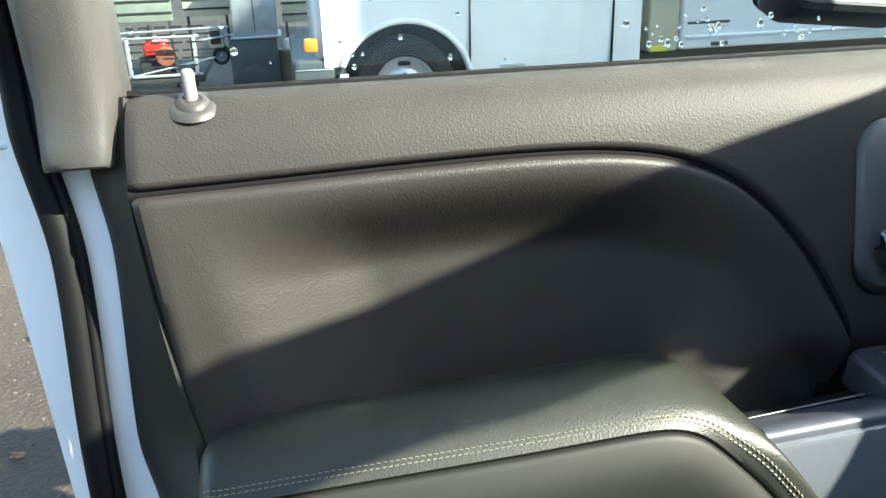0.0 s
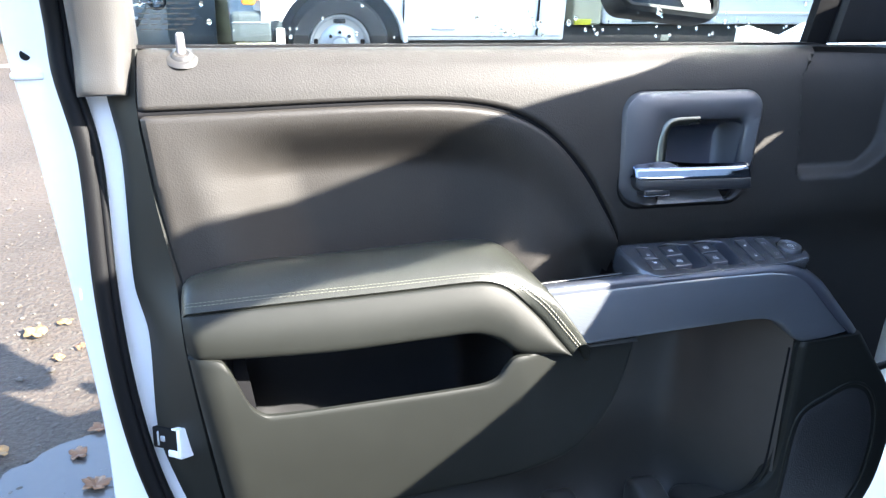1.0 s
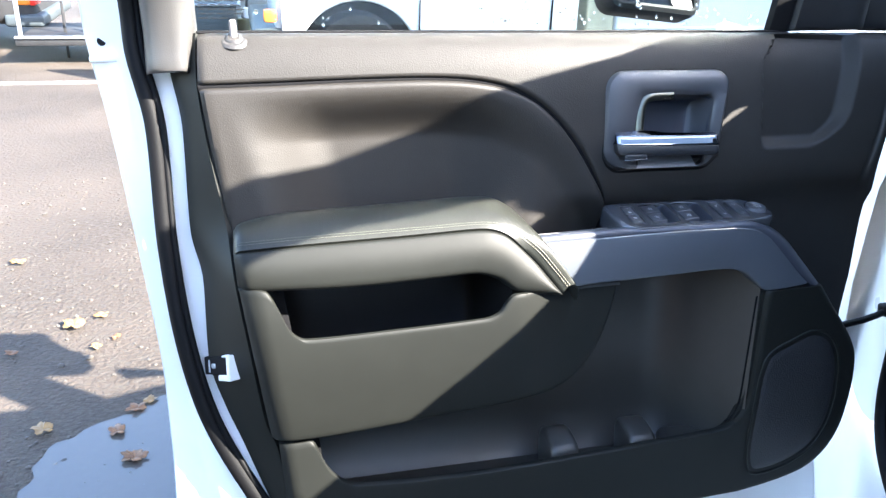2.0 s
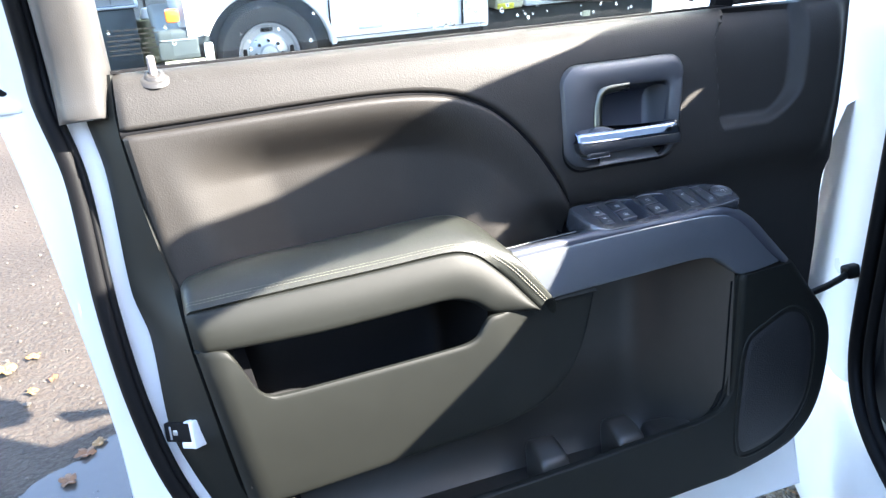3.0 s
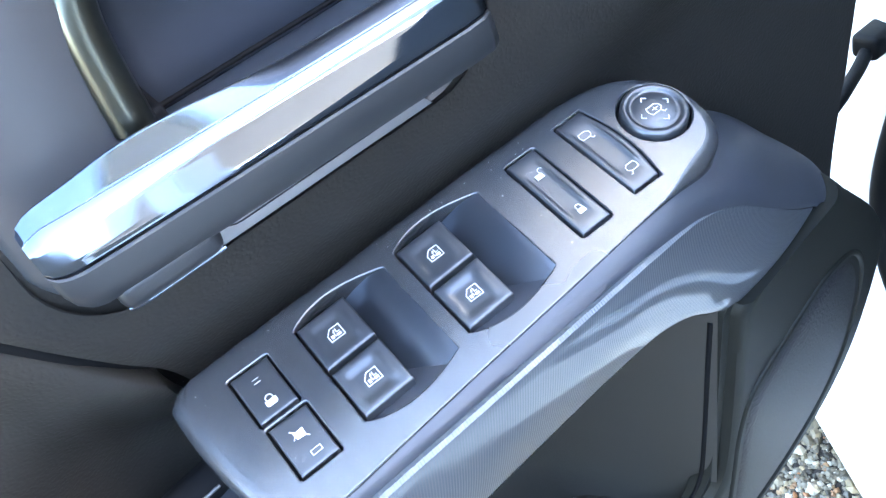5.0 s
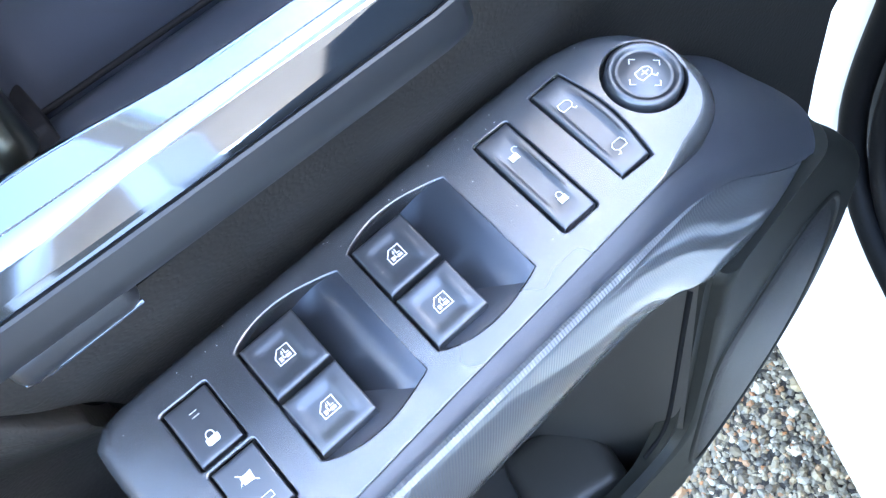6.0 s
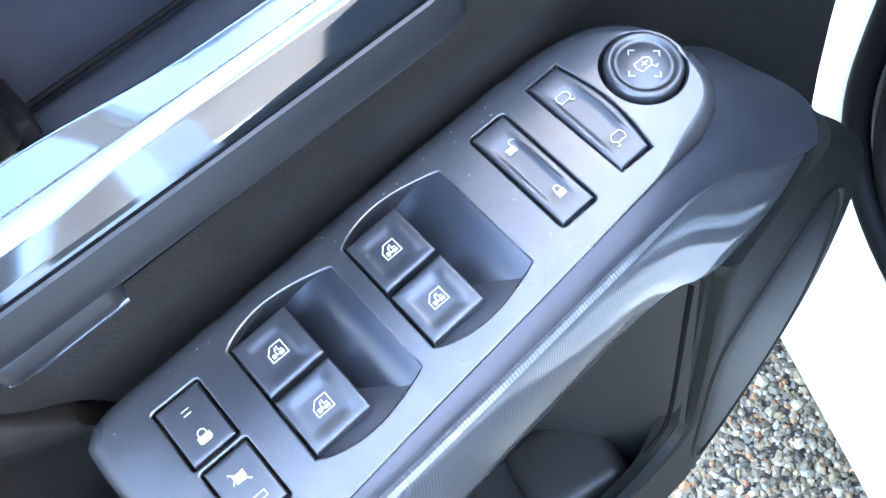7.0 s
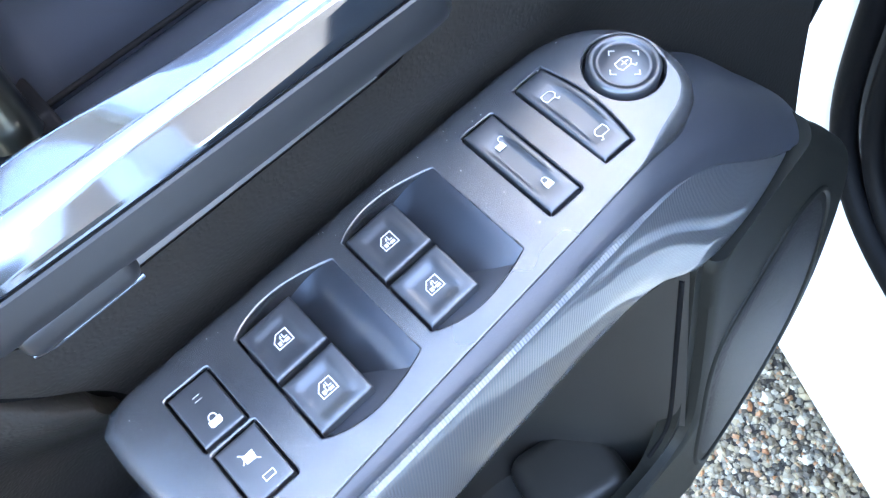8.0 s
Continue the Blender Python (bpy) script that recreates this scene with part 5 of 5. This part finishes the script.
def door_mirror():
    place = lambda x, z, h: (x, 0.30 + h, z - 0.018 - 0.10 * (x - 0.79))
    o = round_rect(0.712, 0.872, 1.394, 1.62, 0.014, 6)
    h = layered("mirror_housing", [(offset_loop(o, 0.006), -0.028), (offset_loop(o, 0.001), -0.030), (offset_loop(o, -0.006), -0.026), (offset_loop(o, -0.010), -0.01), (offset_loop(o, -0.012), 0.03), (offset_loop(o, 0.02), 0.09), (offset_loop(o, 0.05), 0.11)],
                DARK, door, "black door mirror housing", place=place)
    tilt = lambda x, z, h: (x, 0.30 + h + 0.22 * (z - 1.388), z - 0.018 - 0.10 * (x - 0.79))
    layered("mirror_glass", [(offset_loop(o, 0.0055), -0.0285), (offset_loop(o, 0.02), -0.0285)], MIRROR, h, "mirror glass", place=tilt)
    foot = [(0.932, 1.300), (0.942, 1.354), (0.950, 1.356), (1.05, 1.328), (1.07, 1.300)]
    verts = [(x, y, z) for y in (0.30, 0.32) for x, z in foot]
    faces = [(0, 1, 2, 3, 4), (9, 8, 7, 6, 5)] + [(k, (k + 1) % 5, 5 + (k + 1) % 5, 5 + k) for k in range(5)]
    attach(mesh_object("mirror_foot", verts, faces, WHITE), h, "white painted mirror foot")


MIRROR = mat("mirror_silver", (0.85, 0.87, 0.88), 0.02, metal=1.0, var=0.0, rough_var=0.0)
door_mirror()

# ---- the truck that the door hangs on ----
BODY_P, BODY_D, BODY_N = Vector((1.188, -0.001, 0)), Vector((-0.4226, -0.9063, 0)), Vector((-0.9063, 0.4226, 0))
bd = lambda s, z, o=0.0: tuple(BODY_P + BODY_D * s + BODY_N * o + Vector((0, 0, z)))
truck = thing("pickup_truck", "white pickup cab with dark interior at the hinge pillar", "truck")


def flat_piece(name, pts, o0, o1, material, parent, label=""):
    """A solid with the given outline in the body side's plane, from o0 to o1 out of it."""
    m = len(pts)
    verts = [bd(s, z, o0) for s, z in pts] + [bd(s, z, o1) for s, z in pts]
    faces = [tuple(range(m)), tuple(range(m, 2 * m))] + [(k, (k + 1) % m, m + (k + 1) % m, m + k) for k in range(m)]
    ob = attach(mesh_object(name, verts, faces, material), parent, label)
    return ob


def truck_body():
    # hinge pillar and rocker as one painted surface
    rows = []
    for z in np.linspace(0.55, 1.36, 14):
        rows.append([bd(s, z, o) for s, o in ((-0.40, -0.03), (-0.2, -0.012), (-0.10, 0.0), (-0.04, 0.004), (0.0, 0.004), (0.03, 0.0), (0.045, -0.006), (0.055, -0.02), (0.055, -0.08))])
    sheet("hinge_pillar", np.array(rows), WHITE, truck, "white painted hinge pillar", back=None)
    rows = []
    for z, o in ((0.60, -0.10), (0.585, -0.05), (0.572, -0.012), (0.555, 0.004), (0.52, 0.016), (0.45, 0.026), (0.36, 0.030), (0.29, 0.024), (0.262, 0.012), (0.258, -0.10)):
        rows.append([bd(s, z + (0.035 * float(1 - step(0.05, 0.16, s)) if z > 0.5 else 0), o) for s in np.r_[np.linspace(-0.40, 0.3, 22), np.linspace(0.4, 2.4, 10)]])
    sheet("rocker_panel", np.array(rows), WHITE, truck, "white painted sill", back=None)
    line = curve([(0.036, 1.45), (0.044, 1.2), (0.050, 0.9), (0.055, 0.74), (0.066, 0.675), (0.095, 0.625), (0.15, 0.588), (0.25, 0.566), (0.5, 0.558), (1.1, 0.556)], 90)
    tube("body_seal", [bd(s + 0.012, z, 0.006) for s, z in line], 0.0125, RUBBER, truck, "black rubber door seal", n=12)
    tube("seal_rib", [bd(s + 0.038, z + 0.004, -0.006) for s, z in line], 0.010, RUBBER, truck, n=10)
    rows = []
    for z in np.linspace(0.55, 1.40, 20):
        rows.append([bd(s, z, o) for s, o in ((0.045, -0.02), (0.075, -0.015), (0.10, -0.012), (0.115, -0.03), (0.16, -0.05), (0.25, -0.07), (0.45, -0.10), (1.15, -0.12))])
    sheet("kick_panel", np.array(rows), DARK, truck, "dark plastic kick panel", back=None)
    tube("kick_panel_roll", [bd(s, z, -0.03) for s, z in curve([(0.13, 1.05), (0.135, 0.9), (0.15, 0.78), (0.19, 0.70), (0.27, 0.655), (0.4, 0.64)], 30)], 0.03, DARK, truck, n=14)
    # unseen windscreen pillar and roof rail, outlined to cast the door's shadow edges
    top = curve([(-0.15, 1.36), (0.10, 1.515), (0.30, 1.617), (0.374, 1.656), (0.432, 1.682), (0.542, 1.745), (0.615, 1.783), (0.763, 1.852), (0.812, 1.876), (1.0, 1.905), (1.5, 1.92), (2.4, 1.91)], 260)
    low = curve([(-0.10, 1.28), (0.20, 1.350), (0.30, 1.448), (0.318, 1.4675), (0.338, 1.4755), (0.350, 1.468), (0.42, 1.488), (0.500, 1.512), (0.5225, 1.5225), (0.5345, 1.538), (0.5425, 1.554),
                 (0.5440, 1.566), (0.5445, 1.578), (0.560, 1.584), (0.582, 1.594), (0.635, 1.626), (0.664, 1.644), (0.71, 1.671), (0.78, 1.722), (0.87, 1.765), (1.05, 1.80), (1.5, 1.81), (2.4, 1.79)], 260)
    rows = [[bd(s, z - 0.01, -0.05) for s, z in top], [bd(s, z, 0.0) for s, z in top], [bd(*((a + b) / 2), 0.012) for a, b in zip(top, low)],
            [bd(s, z, 0.0) for s, z in low], [bd(s + 0.012, z + 0.05, -0.05) for s, z in low], [bd(s, z - 0.01, -0.05) for s, z in top]]
    sheet("rail_shadow_caster", np.array(rows), WHITE, truck, "unseen white pillar and roof rail outlined to cast door shadows", back=None)
    # unseen sun blocker, its outline set by the shadow edge on the door
    flat_piece("dash_blocker", [(0.075, 0.60), (0.075, 1.33), (0.25, 1.42), (0.300, 1.481), (0.352, 1.481), (0.40, 1.500), (0.50, 1.533), (0.535, 1.5375), (0.552, 1.5365), (0.562, 1.513), (0.573, 1.480), (0.583, 1.471), (0.606, 1.447), (0.653, 1.436), (0.72, 1.417), (0.80, 1.393),
                             (0.95, 1.37), (0.95, 0.62)], -0.16, -0.02, DARK, truck, "unseen dark block in the dash area outlined to shade the door")
    # second unseen block, continuing the sun blocker across the seat area
    flat_piece("seat_blocker", [(0.95, 0.60), (0.95, 1.36), (1.12, 1.35), (1.16, 0.60)], -0.55, -0.06, DARK, truck, "unseen dark block in the seat area added to stop sun")
    flat_piece("rear_door", [(1.18, 0.57), (1.18, 1.80), (1.30, 1.80), (1.32, 1.34), (2.2, 1.34), (2.22, 1.80), (2.4, 1.79), (2.4, 0.57)], -0.10, 0.0, WHITE, truck, "white rear door and pillar")
    flat_piece("floor_pan", [(-1.5, 0.27), (-1.5, 0.60), (2.4, 0.60), (2.4, 0.27)], -1.78, -0.055, UNDER, truck, "dark underbody")
    # front wing and bonnet
    rows = []
    for z, o in ((0.55, 0.02), (0.8, 0.035), (1.0, 0.03), (1.08, 0.01), (1.12, -0.05), (1.15, -0.3), (1.17, -0.9), (1.15, -1.5), (1.08, -1.8), (0.55, -1.84)):
        rows.append([bd(s, z, o) for s in np.linspace(-1.5, -0.13, 12)])
    sheet("front_wing", np.array(rows), WHITE, truck, "white front wing and bonnet", back=None)
    rows = []
    for s in np.linspace(1.05, 2.4, 8):
        rows.append([bd(s, 1.90 + 0.03 * math.sin(math.pi * k / 8), -0.02 - k * 0.2) for k in range(9)])
    sheet("roof", np.array(rows), WHITE, truck, "white roof", back=(0, 0, -0.02))


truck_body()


# ---- vehicles beyond the window ----
def wheel(m, r, parent):
    """A wheel whose outer face looks along -y of the pose m."""
    circle = lambda q: [(q * math.cos(a), q * math.sin(a)) for a in np.linspace(0, 2 * math.pi, 40, endpoint=False)]
    place = lambda a, b, h: tuple(m @ Vector((a, h, b)))
    prof = [(r * 0.62, 0.02), (r * 0.66, -0.01), (r * 0.8, -0.03), (r * 0.95, -0.025), (r, 0.0), (r, 0.2)]
    t = layered("tyre", [(circle(q), h) for q, h in prof], TYRE, parent, "black tyre", cap=True, place=place)
    rim = layered("rim", [(circle(q), h) for q, h in ((r * 0.63, 0.03), (r * 0.62, 0.0), (r * 0.58, 0.005), (r * 0.54, 0.04), (r * 0.42, 0.05), (r * 0.36, 0.03), (r * 0.20, 0.02), (r * 0.16, 0.0), (r * 0.05, -0.005))],
                  STEEL, t, "silver steel rim", place=place)
    return t, rim


def wheel_face(m, r, rim):
    for k in range(8):
        a = 2 * math.pi * k / 8
        p = Vector((r * 0.27 * math.cos(a), 0, r * 0.27 * math.sin(a)))
        part("wheel_nut", cylinder_bm(m @ (p + Vector((0, 0.03, 0))), m @ p, 0.013, 0.012, 8), GAP, rim.parent)
    for k in range(4):
        a = 2 * math.pi * (k + 0.5) / 4 + 0.78
        bm = box_bm(-0.045, 0.045, 0, 0.02, -0.016, 0.016, 0.009, 3)
        bmesh.ops.transform(bm, matrix=m @ Matrix.Translation((r * 0.48 * math.cos(a), 0.035, r * 0.48 * math.sin(a))) @ Matrix.Rotation(-(a - math.pi / 2), 4, "Y"), verts=bm.verts)
        part("rim_slot", bm, GAP, rim.parent)


def cargo_van():
    v = thing("cargo_van", "white cargo van with steel wheels parked across the yard", "van")
    hub, r, arch = (0.945, 5.13, 0.355), 0.36, 0.462
    sill, nose, tail = 0.398, 0.385, 2.67
    # side with a wheel arch cut into its lower line
    xs = np.unique(np.r_[np.linspace(nose, tail, 50), np.linspace(0.47, 1.42, 60)])
    flat = np.where(xs > hub[0], sill, 0.535)
    low = np.maximum(flat, np.where(np.abs(xs - hub[0]) < arch, hub[2] - 0.01 + np.sqrt(np.clip(arch ** 2 - (xs - hub[0]) ** 2, 0, 1)), 0))
    rows = []
    for t in np.r_[0, 0.004, 0.012, 0.03, np.linspace(0.06, 1, 20)]:
        z = low + (1.9 - low) * t
        y = 5.07 + 0.05 * (1 - np.sin(np.clip(z / 1.4, 0, 1) * math.pi / 2)) + roll(t * 1.6, 0.012, 0.012) + np.where(z > 1.1, (z - 1.1) * 0.1, 0)
        rows.append(np.stack([xs, y, z], 1))
    body = sheet("side_panel", np.array(rows), WHITE, v, "white van side", back=(0, 0.05, 0))
    for x in (1.40, 2.45):
        part("door_gap", box_bm(x, x + 0.006, 5.06, 5.10, 0.44, 1.5), GAP, body)
    part("side_moulding", box_bm(1.62, 1.80, 5.062, 5.10, 0.480, 0.494, 0.005), STEEL, body)
    part("sill_line", box_bm(1.42, tail - 0.02, 5.080, 5.11, 0.430, 0.434, 0.0015), BUMPER, body, "pressed line above the sill")
    tube("arch_lip", [(hub[0] + (arch + 0.018) * math.cos(a), 5.075, hub[2] - 0.01 + (arch + 0.018) * math.sin(a)) for a in np.linspace(0.10, math.pi - 0.43, 40)], 0.020, WHITE, body)
    part("rear_panel", box_bm(tail - 0.02, tail + 0.02, 5.10, 6.7, 0.398, 1.9, 0.02), WHITE, v)
    part("wheel_house", box_bm(0.43, 1.47, 5.36, 6.2, 0.22, 0.95), UNDER, v, "dark wheel house")
    part("front_face", box_bm(0.34, 0.42, 5.16, 6.6, 0.52, 1.2, 0.04), WHITE, v)
    b = part("front_bumper", box_bm(0.17, 0.53, 5.10, 6.7, 0.47, 0.60, 0.035, 4), BUMPER, v, "grey front bumper")
    part("bumper_end", box_bm(0.175, 0.450, 5.085, 5.13, 0.395, 0.530, 0.012, 3), BUMPER, b, "grey glossy bumper end cap")
    part("bumper_edge", box_bm(0.185, 0.445, 5.078, 5.10, 0.526, 0.533, 0.003), STEEL, b)
    part("skid_lip", box_bm(0.20, 0.48, 5.08, 5.13, 0.365, 0.385, 0.006, 3), TAN, b, "pale lower lip")
    part("mud_guard", box_bm(0.482, 0.545, 5.08, 5.11, 0.25, 0.490, 0.012, 3), WHITE, v, "white mud guard ahead of the wheel")
    part("marker_lamp", box_bm(0.255, 0.350, 5.085, 5.18, 0.645, 0.735, 0.02), ORANGE, v, "orange side marker lamp")
    part("underbody", box_bm(1.45, 2.6, 5.3, 6.6, 0.22, 0.42), UNDER, v)
    m = Matrix.Translation(hub)
    t, rim = wheel(m, r, v)
    wheel_face(m, r, rim)


cargo_van()
turn_body = Matrix((( -BODY_D.x, -BODY_N.x, 0, 0), (-BODY_D.y, -BODY_N.y, 0, 0), (0, 0, 1, 0), (0, 0, 0, 1)))
for s in (-0.95, 2.75):
    wheel(Matrix.Translation(bd(s, 0.40, 0.0)) @ turn_body, 0.40, truck)


def box_truck():
    v = thing("box_truck", "white box truck with dark underbody", "truck", Matrix.Translation((-0.206, -0.077, -0.219)) @ Matrix.Diagonal((0.87, 0.87, 0.87, 1)))
    body = part("cargo_body", box_bm(4.02, 8.6, 6.62, 9.0, 0.74, 2.9, 0.03, 3), WHITE, v, "white cargo body")
    part("corner_post", box_bm(3.70, 4.01, 6.64, 8.9, 0.73, 2.8, 0.03, 3), TAN, v, "pale corner post")
    part("yellow_tab", box_bm(3.72, 3.90, 6.625, 6.65, 0.735, 0.79, 0.01), YELLOW, v)
    part("side_rail", box_bm(4.05, 8.5, 6.60, 6.64, 0.84, 0.87, 0.01), WHITE, body)
    part("side_label", box_bm(4.08, 4.50, 6.608, 6.63, 0.97, 0.995, 0.004), BUMPER, body)
    part("vent", box_bm(4.33, 4.50, 6.606, 6.63, 0.765, 0.80, 0.008), BUMPER, body)
    part("chassis", box_bm(3.6, 8.5, 6.75, 8.6, 0.14, 0.72, 0.03), UNDER, v, "black chassis")
    part("hang_plate", box_bm(4.75, 4.84, 6.735, 6.75, 0.56, 0.62, 0.006), TAN, v, "pale plate")
    wheel(Matrix.Translation((7.6, 6.75, 0.68)), 0.42, v)


box_truck()


OLIVE = mat("olive_paint", (0.16, 0.15, 0.08), 0.5, stain=0.2)
RUST = mat("rusty_iron", (0.22, 0.07, 0.04), 0.7, stain=0.3)
GREENISH = mat("pale_green_panel", (0.17, 0.20, 0.17), 0.6, stain=0.2)


# the far side of the yard
YARD = Matrix.Translation((-0.273, 0.03, 0)) @ Matrix.Diagonal((0.81, 0.85, 0.80, 1))


def far_pieces():
    c = thing("utility_cabinet", "grey metal cabinet on a dark plinth", "cabinet", YARD)
    body = part("cabinet_body", box_bm(-0.04, 0.44, 8.2, 8.7, 0.71, 1.5, 0.02, 3), STEEL, c, "grey body")
    part("door_gap", box_bm(0.19, 0.197, 8.19, 8.21, 0.74, 1.46), GAP, body)
    part("cabinet_sill", box_bm(-0.07, 0.47, 8.17, 8.72, 0.68, 0.71, 0.008), STEEL, c)
    part("plinth", box_bm(-0.10, 0.42, 8.2, 8.74, 0.0, 0.68, 0.02), BUMPER, c, "dark plinth")
    h = thing("hydrant_body", "olive rounded pump housing standing on asphalt", "pump", YARD)
    part("housing", cylinder_bm((0.56, 8.6, 0.0), (0.56, 8.6, 0.50), 0.20, 0.15, 24, 0.03), OLIVE, h)
    part("cap", cylinder_bm((0.56, 8.6, 0.50), (0.56, 8.6, 0.62), 0.10, 0.06, 20, 0.02), WHITE, h, "pale cap")
    e = thing("red_engine", "small red engine with dark guards on a trailer", "engine", YARD)
    part("block", box_bm(-1.06, -0.80, 8.5, 8.8, 0.50, 0.66, 0.04, 4), RED, e)
    part("flywheel", cylinder_bm((-0.82, 8.46, 0.50), (-0.82, 8.52, 0.50), 0.11, 0.11, 24, 0.01), RUST, e, "rusty flywheel")
    part("exhaust", cylinder_bm((-1.00, 8.6, 0.64), (-0.96, 8.6, 0.84), 0.035, 0.03, 16, 0.006), UNDER, e)
    part("guard", box_bm(-1.12, -0.74, 8.52, 8.78, 0.30, 0.50, 0.02, 3), UNDER, e)
    b2 = thing("control_box", "grey meter box with a dark window on a trailer", "box", YARD)
    part("shell", box_bm(-0.34, -0.17, 8.45, 8.6, 0.57, 0.80, 0.015, 3), TAN, b2)
    part("window", box_bm(-0.31, -0.20, 8.44, 8.46, 0.61, 0.76, 0.006), UNDER, b2)
    w2 = thing("spare_wheel", "small dark wheel with a pale rim on a trailer", "wheel", YARD)
    wheel(Matrix.Translation((-0.22, 8.5, 0.47)), 0.10, w2)
    for x0, x1, z0, z1, m, lab in ((-1.6, -0.72, 0.86, 1.3, GREENISH, "pale green panel on a trailer frame"), (-0.60, -0.08, 0.90, 1.25, TAN, "beige panel on a trailer frame"),
                                   (0.50, 0.86, 0.78, 1.2, TAN, "beige slatted panel behind the van")):
        e = thing("board", lab, "panel", YARD)
        part("sheet", box_bm(x0, x1, 8.75, 8.80, z0, z1, 0.01), m, e)
        for x in (x0 + 0.03, x1 - 0.06):
            part("post", box_bm(x, x + 0.03, 8.76, 8.79, 0.0, z0 + 0.05, 0.004), UNDER, e)
        for k in range(3):
            z = z0 + (z1 - z0) * (0.2 + 0.3 * k)
            part("batten", box_bm(x0, x1, 8.735, 8.75, z, z + 0.02, 0.004), UNDER, e)
    for x0, z0, x1, z1 in ((-1.2, 0.30, -0.28, 0.47), (-1.3, 0.78, -0.1, 0.80), (-0.45, 0.66, 0.0, 0.72)):
        k = thing("steel_rod", "loose pale steel rod lying across a trailer", "rod", YARD, group="rods on the trailer")
        part("bar", cylinder_bm((x0, 8.42, z0), (x1, 8.42, z1), 0.012, 0.012, 10), STEEL, k)
    f = thing("trailer", "low dark flatbed trailer with steel rails", "trailer", YARD)
    part("deck", box_bm(-2.0, -0.42, 8.3, 9.6, 0.22, 0.30, 0.01), UNDER, f)
    for z in (0.30, 0.72):
        part("rail", box_bm(-2.0, -0.42, 8.28, 8.32, z, z + 0.03, 0.008), STEEL, f)
    for x in (-1.95, -1.2, -0.5):
        part("post", box_bm(x, x + 0.04, 8.28, 8.32, 0.3, 0.75, 0.006), STEEL, f)
    p = thing("parked_car", "dark parked car with red tail lamp", "car", YARD)
    part("car_body", box_bm(-5.4, -1.95, 9.2, 11.0, 0.32, 1.0, 0.12, 5), UNDER, p, "dark body")
    part("tail_lamp", box_bm(-2.02, -1.93, 9.22, 9.5, 0.55, 0.75, 0.02), RED, p, "red tail lamp")
    part("reversing_lamp", box_bm(-2.14, -1.99, 9.185, 9.4, 0.56, 0.68, 0.02), ORANGE, p)
    part("bumper", box_bm(-2.3, -1.86, 9.17, 11.0, 0.30, 0.45, 0.04, 3), BUMPER, p)
    wheel(Matrix.Translation((-2.9, 9.22, 0.31)), 0.31, p)


far_pieces()


def leaf_mesh(name, seed, material):
    rng = np.random.default_rng(seed)
    n = 40
    pts = []
    for k in range(n):
        a = 2 * math.pi * k / n
        r = 0.028 * (0.62 + 0.38 * abs(math.cos(2.5 * a)) ** 0.7) * (1 + rng.normal(0, 0.06))
        pts.append((r * math.cos(a) * 1.25, r * math.sin(a), 0.006 + 0.010 * abs(math.sin(1.5 * a + seed)) * rng.uniform(0.5, 1)))
    verts = pts + [(0, 0, 0.004)] + [(x * 0.5, y * 0.5, z * 0.5 + 0.003) for x, y, z in pts]
    faces = [(k, (k + 1) % n, n + 1 + (k + 1) % n, n + 1 + k) for k in range(n)] + [(n + 1 + k, n + 1 + (k + 1) % n, n) for k in range(n)]
    faces.append((0, 1, n + 2, n + 1))
    ob = mesh_object(name, verts, faces[:-1], material)
    sol = ob.modifiers.new("thick", "SOLIDIFY")
    sol.thickness = 0.0008
    return ob


def leaves():
    kinds = [leaf_mesh("fallen_leaf", 1, LEAF), leaf_mesh("fallen_leaf", 2, LEAF_PALE), leaf_mesh("fallen_leaf", 3, LEAF)]
    for k in kinds:
        tagged(k, "curled brown maple leaf lying on wet asphalt", "leaf", "fallen leaves")
    spots = [(-0.287, 0.930, 0, 1.1), (-0.348, 1.070, 2, 0.9), (-0.305, 1.180, 2, 0.9), (-0.580, 1.775, 1, 1.4), (-0.494, 1.837, 1, 0.8), (-0.48, 1.60, 1, 0.7), (-0.27, 1.22, 1, 0.7),
             (-0.560, 1.117, 1, 1.0), (-0.25, 1.95, 0, 0.8), (-0.9, 2.4, 1, 1.0), (-0.42, 1.66, 2, 0.6), (-0.75, 1.6, 0, 0.7)]
    used = set()
    for i, (x, y, k, s) in enumerate(spots):
        m = Matrix.Translation((x, y, 0.004)) @ Matrix.Rotation(i * 1.7, 4, "Z")
        if k not in used:
            used.add(k)
            kinds[k].matrix_world = m
            kinds[k].scale = (s, s, s)
        else:
            c = copy_thing(kinds[k], m)
            c.scale = (s, s, s)


leaves()
